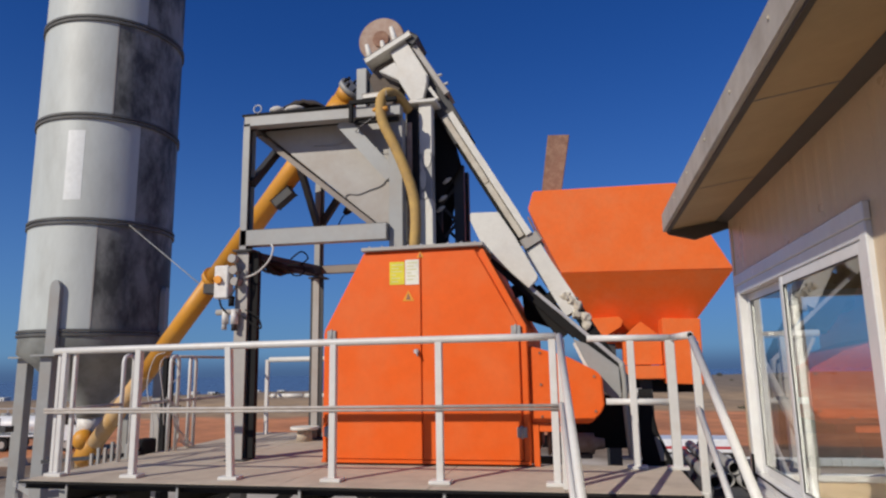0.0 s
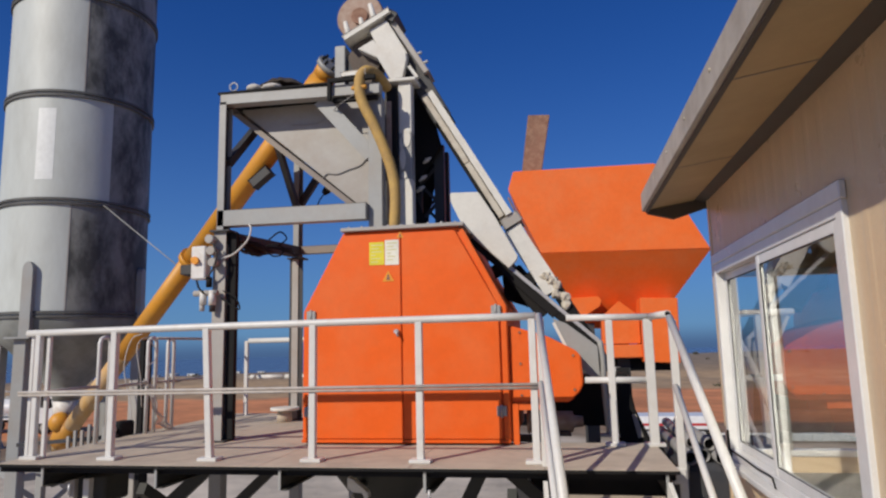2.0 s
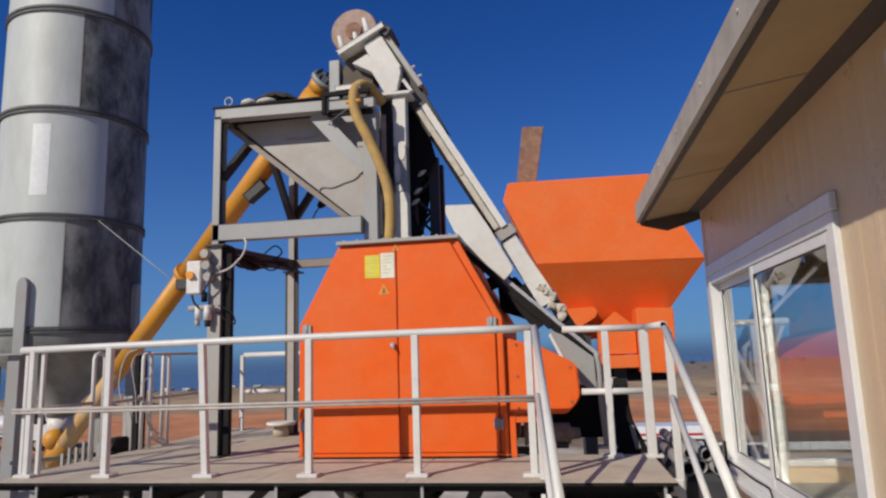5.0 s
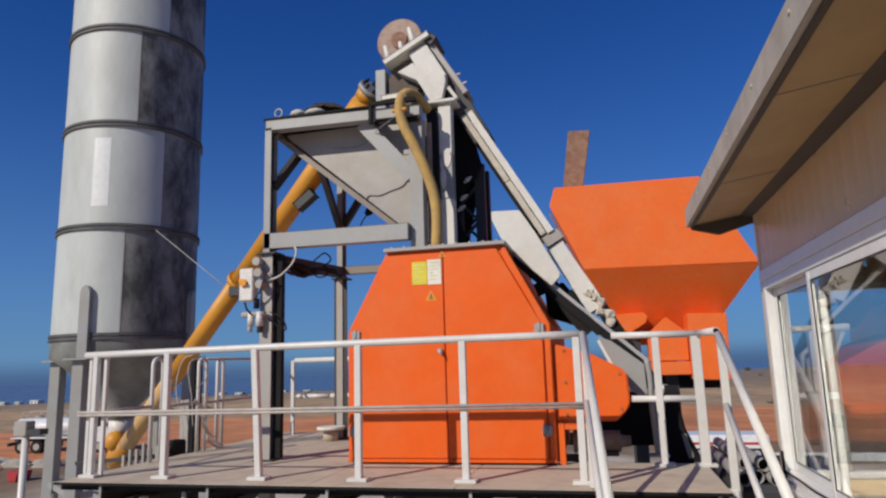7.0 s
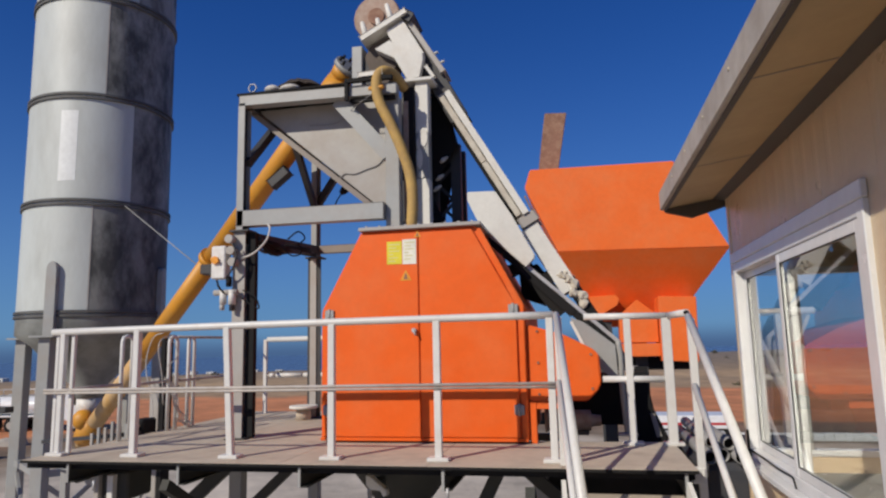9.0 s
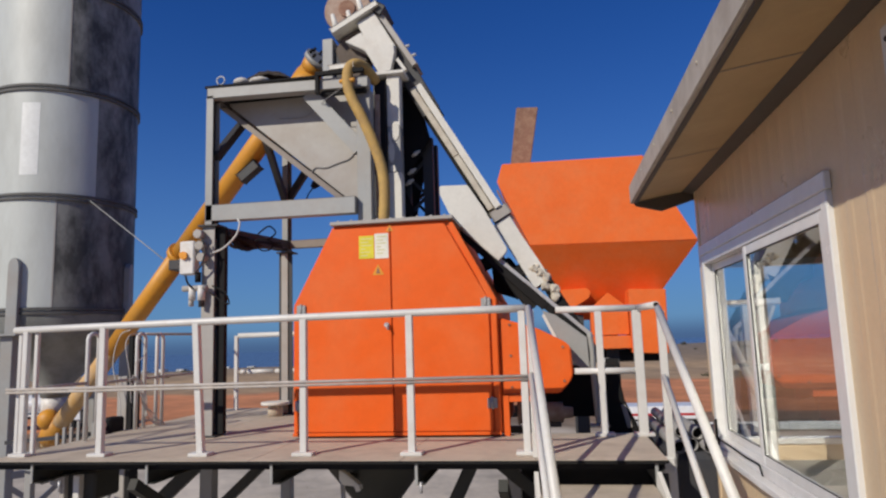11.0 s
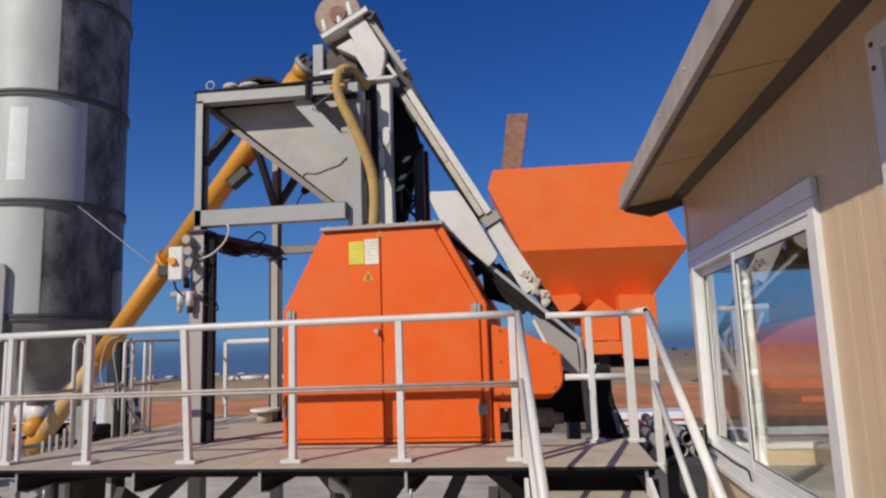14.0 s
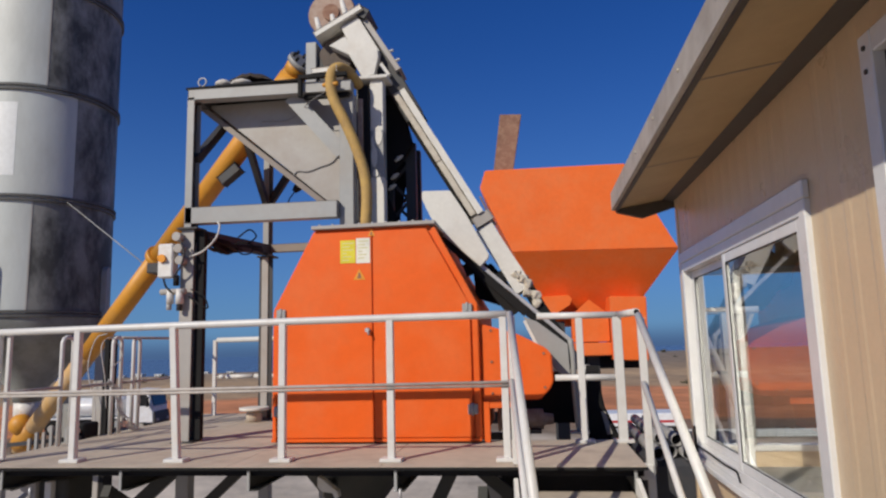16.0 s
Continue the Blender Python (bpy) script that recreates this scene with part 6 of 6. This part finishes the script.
def frame_bm(xs, y0, y1, z0, z1, w):
    bm = B()
    x0, x1 = xs
    box(bm, (x0, y0, z0), (x1, y0 + w, z1), 0.004)
    box(bm, (x0, y1 - w, z0), (x1, y1, z1), 0.004)
    box(bm, (x0 + 0.002, y0 + w, z0), (x1 - 0.002, y1 - w, z0 + w), 0.004)
    box(bm, (x0 + 0.002, y0 + w, z1 - w), (x1 - 0.002, y1 - w, z1), 0.004)
    return bm


stand_off(cabin(), 0.95)


def desk():
    t = thing("desk", (2.0, 3.6, -0.67), "pale control desk inside the cabin under the window", "desk")
    bm = B()
    box(bm, (1.10, 2.7, 0.02), (1.75, 4.6, 0.06), 0.006)
    part("desktop", bm, PLATE_GREY, t)
    for y in (2.75, 4.55):
        bm = B()
        box(bm, (1.15, y - 0.02, -0.67), (1.70, y + 0.02, 0.02))
        part("side_panel", bm, INSIDE, t)
    return t


stand_off(desk(), 0.95)


# ---------------------------------------------------------------- beside the stair
def pipe_rack():
    t = thing("equipment_crate", (1.35, 6.2, GROUND), "tall dark tarpaulin-covered stack behind the stair", "crate")
    bm = B()
    box(bm, (0.82, 5.5, GROUND), (1.9, 7.2, -0.05), 0.05)
    for v in bm.verts:
        v.co += Vector((0.03 * noise.noise(v.co * 2), 0.03 * noise.noise(v.co * 2 + Vector((5, 0, 0))), 0))
    part("cover", bm, NAVY, t)
    for k, (x, z, r) in enumerate(((0.885, 0.0, 0.048), (0.995, 0.0, 0.05), (0.94, 0.083, 0.045), (1.11, 0.002, 0.05), (1.05, 0.086, 0.046))):
        p = thing("pipe", (x, 6.2, z), "grey plastic pipe with an open dark mouth on the stack", "pipe", "stacked pipes")
        bm = B()
        n = 18
        a = 5.45 + 0.12 * (k % 3)
        rings = []
        for rr, y in ((r, 7.1), (r, a), (r * 0.9, a), (r * 0.9, a + 0.5)):
            rings.append([bm.verts.new((x + rr * math.cos(6.2832 * i / n), y, z + rr * math.sin(6.2832 * i / n))) for i in range(n)])
        for u, v in zip(rings, rings[1:]):
            for i in range(n):
                f = bm.faces.new((u[i], u[(i + 1) % n], v[(i + 1) % n], v[i]))
                f.smooth = True
        bm.faces.new(rings[0])
        bmesh.ops.recalc_face_normals(bm, faces=bm.faces[:])
        part("wall", bm, PIPE_GREY, p)
        # black disc set inside so the pipe's hollow looks unlit
        bm = B()
        disc(bm, (x, a + 0.1, z), (0, 1, 0), r * 0.89, 0.01, 18)
        part("mouth", bm, BLACK, p)


pipe_rack()


def trailer():
    x0, y0 = 3.7, 41.0
    t = thing("trailer", (x0, y0, GROUND), "white flat trailer with a red side stripe parked in the yard", "trailer")
    bm = B()
    box(bm, (x0, y0, GROUND + 0.70), (x0 + 4.4, y0 + 2.3, GROUND + 1.45), 0.05)
    part("body", bm, TRUCK_WHITE, t)
    bm = B()
    box(bm, (x0 + 0.1, y0 - 0.02, GROUND + 0.92), (x0 + 4.3, y0 - 0.003, GROUND + 1.06))
    part("stripe", bm, RED_PAINT, t)
    for wx in (0.7, 1.6, 3.7):
        bm = B()
        disc(bm, (x0 + wx, y0 + 0.2, GROUND + 0.42), (0, 1, 0), 0.42, 0.28, 20)
        w = part("wheel", bm, BLACK, t)
        bm = B()
        disc(bm, (x0 + wx, y0 + 0.05, GROUND + 0.42), (0, 1, 0), 0.2, 0.03, 16)
        part("rim", bm, GALV, w)
    bm = B()
    box(bm, (x0 + 0.3, y0 + 0.5, GROUND + 0.6), (x0 + 4.2, y0 + 1.8, GROUND + 0.70))
    part("chassis", bm, GREY_DARK, t)


trailer()


def low_wall():
    bm = B()
    n = 24
    for k in range(n):
        x = 8.4 + k * 0.5
        h = 0.42 + 0.03 * noise.noise((k * 0.7, 2.0, 0))
        box(bm, (x + 0.01, 41.6, GROUND - 0.1), (x + 0.49, 41.85, GROUND + h), 0.02)
    solo("low_wall", bm, HOUSE_WHITE, (14.4, 41.7, GROUND), "low pale block wall at the edge of the yard", "wall")


low_wall()


def yard_clutter():
    bm = B()
    prism(bm, [(-33.45, GROUND), (-33.6, GROUND + 0.55), (-32.75, GROUND + 0.55), (-32.9, GROUND)], 31.6, 32.6, 0.05)
    solo("skip_container", bm, RED_PAINT, (-33.2, 32.1, GROUND), "faded red metal skip standing in the yard", "skip")
    rg = random.Random(5)
    for k in range(9):
        x, y, s = -38.5 + rg.uniform(-4.5, 2.5), 36.5 + rg.uniform(-1.5, 1.5), rg.uniform(0.3, 0.7)
        bm = B()
        bmesh.ops.create_icosphere(bm, subdivisions=3, radius=1)
        for v in bm.verts:
            f = 1 + 0.35 * noise.noise(v.co * 1.7 + Vector((k * 3, 0, 0))) + 0.15 * noise.noise(v.co * 5 + Vector((k * 3, 0, 0)))
            v.co = Vector((x + v.co.x * s * 1.8 * f, y + v.co.y * s * f, GROUND + v.co.z * s * 0.8 * f))
        solo("boulder", bm, CONCRETE, (x, y, GROUND), "low grey lump of broken concrete lying in the yard", "rock", "lumps of concrete in the yard")


yard_clutter()


# ---------------------------------------------------------------- tanker lorry, which drives off
def tanker():
    t = thing("tanker_truck", (0, 0, GROUND), "white tanker lorry with a round tank and white cab", "truck")

    def p(name, bm, mt, parent=t, label=""):
        return part(name, bm, mt, parent, label, local=True)
    bm = B()
    prof = [(-4.7, 0.42), (-4.62, 0.64), (-4.5, 0.70), (0.9, 0.70), (1.05, 0.64), (1.12, 0.42)]
    tube(bm, [(x, 0, 1.92) for x, r in prof], 0.7, 28, radii=[r for x, r in prof])
    for v in bm.verts:
        v.co.y *= 1.45
    tank = p("tank", bm, TRUCK_WHITE)
    bm = B()
    box(bm, (-4.4, -0.35, 2.60), (0.6, 0.35, 2.66), 0.01)
    p("walkway", bm, GREY_PAINT, tank)
    for x in (-3.2, -0.8):
        bm = B()
        tube(bm, [(x, 0, 2.55), (x, 0, 2.76)], 0.28, 16)
        p("manhole", bm, GREY_PAINT, tank)
    bm = B()
    for y in (-0.42, 0.42):
        tube(bm, [(-4.4, y, 3.1), (0.6, y, 3.1)], 0.025, 6)
        for x in (-4.3, -2.7, -1.1, 0.5):
            tube(bm, [(x, y, 2.6), (x, y, 3.1)], 0.025, 6)
    p("roof_rail", bm, GALV, tank)
    bm = B()
    for y in (-0.42, 0.42):
        box(bm, (-4.8, y - 0.06, 0.85), (3.6, y + 0.06, 1.10))
    p("chassis", bm, GREY_DARK)
    bm = B()
    box(bm, (-4.7, -1.12, 1.10), (1.2, 1.12, 1.18), 0.01)
    p("side_step", bm, TRUCK_WHITE)
    # cab
    bm = B()
    prism(bm, [(1.65, 0.95), (1.65, 3.0), (2.0, 3.12), (3.2, 3.05), (3.62, 1.9), (3.70, 0.75), (2.2, 0.75)], -1.2, 1.2, 0.06)
    cab = p("cab", bm, TRUCK_WHITE)
    for s in (-1, 1):
        bm = B()
        prism(bm, [(2.45, 1.95), (2.45, 2.75), (3.12, 2.75), (3.42, 1.95)], s * 1.205 - 0.012, s * 1.205 + 0.012)
        p("side_window", bm, DARK_GLASS, cab)
        bm = B()
        box(bm, (3.25, s * 1.45 - 0.12, 1.9), (3.37, s * 1.45 + 0.12, 2.6), 0.02)
        p("mirror", bm, BLACK, cab)
    bm = B()
    beam(bm, (3.30, -1.1, 2.96), (3.30, 1.1, 2.96), 0.02, 0.02)
    prism(bm, [(3.235, 2.98), (3.27, 3.0), (3.69, 1.95), (3.64, 1.92)], -1.08, 1.08)
    p("windscreen", bm, DARK_GLASS, cab)
    bm = B()
    prism(bm, [(3.66, 0.45), (3.66, 1.55), (3.76, 1.5), (3.85, 0.9), (3.8, 0.45)], -1.22, 1.22, 0.03)
    p("bumper", bm, GREY_DARK, cab)
    for s in (-1, 1):
        bm = B()
        box(bm, (3.82, s * 0.85 - 0.2, 0.85), (3.87, s * 0.85 + 0.2, 1.05), 0.01)
        p("headlight", bm, PLATE_GREY, cab)
    for x in (-3.7, -2.4, 2.75):
        for s in (-1, 1):
            bm = B()
            disc(bm, (x, s * 1.0, 0.5), (0, 1, 0), 0.5, 0.34, 24)
            w = p("wheel", bm, BLACK)
            bm = B()
            disc(bm, (x, s * 1.18, 0.5), (0, 1, 0), 0.26, 0.03, 18)
            p("rim", bm, PLATE_GREY, w)
    bm = B()
    box(bm, (0.2, -1.1, 0.45), (1.2, -0.6, 0.95), 0.04)
    p("fuel_tank", bm, GREY_PAINT)
    bm = B()
    box(bm, (-4.95, -1.1, 0.55), (-4.75, 1.1, 0.8), 0.02)
    p("rear_bar", bm, GREY_DARK)
    return t


truck = tanker()


def motions():
    # waits by the silo, then pulls away slowly
    rows = []
    for t, x, y, yaw in ((0.0, -41.0, 44.6, 7), (7.8, -41.0, 44.6, 7), (8.8, -40.5, 44.67, 7), (10.0, -39.4, 44.8, 7), (11.2, -38.0, 45.0, 7), (12.5, -36.2, 45.25, 7),
                         (13.5, -35.0, 45.4, 7), (14.5, -33.5, 45.6, 7), (15.2, -32.5, 45.75, 7), (16.0, -31.3, 45.95, 7)):
        rows.append((t, pose(x, y, GROUND, 0, 0, yaw)))
    walk(truck, rows)


motions()
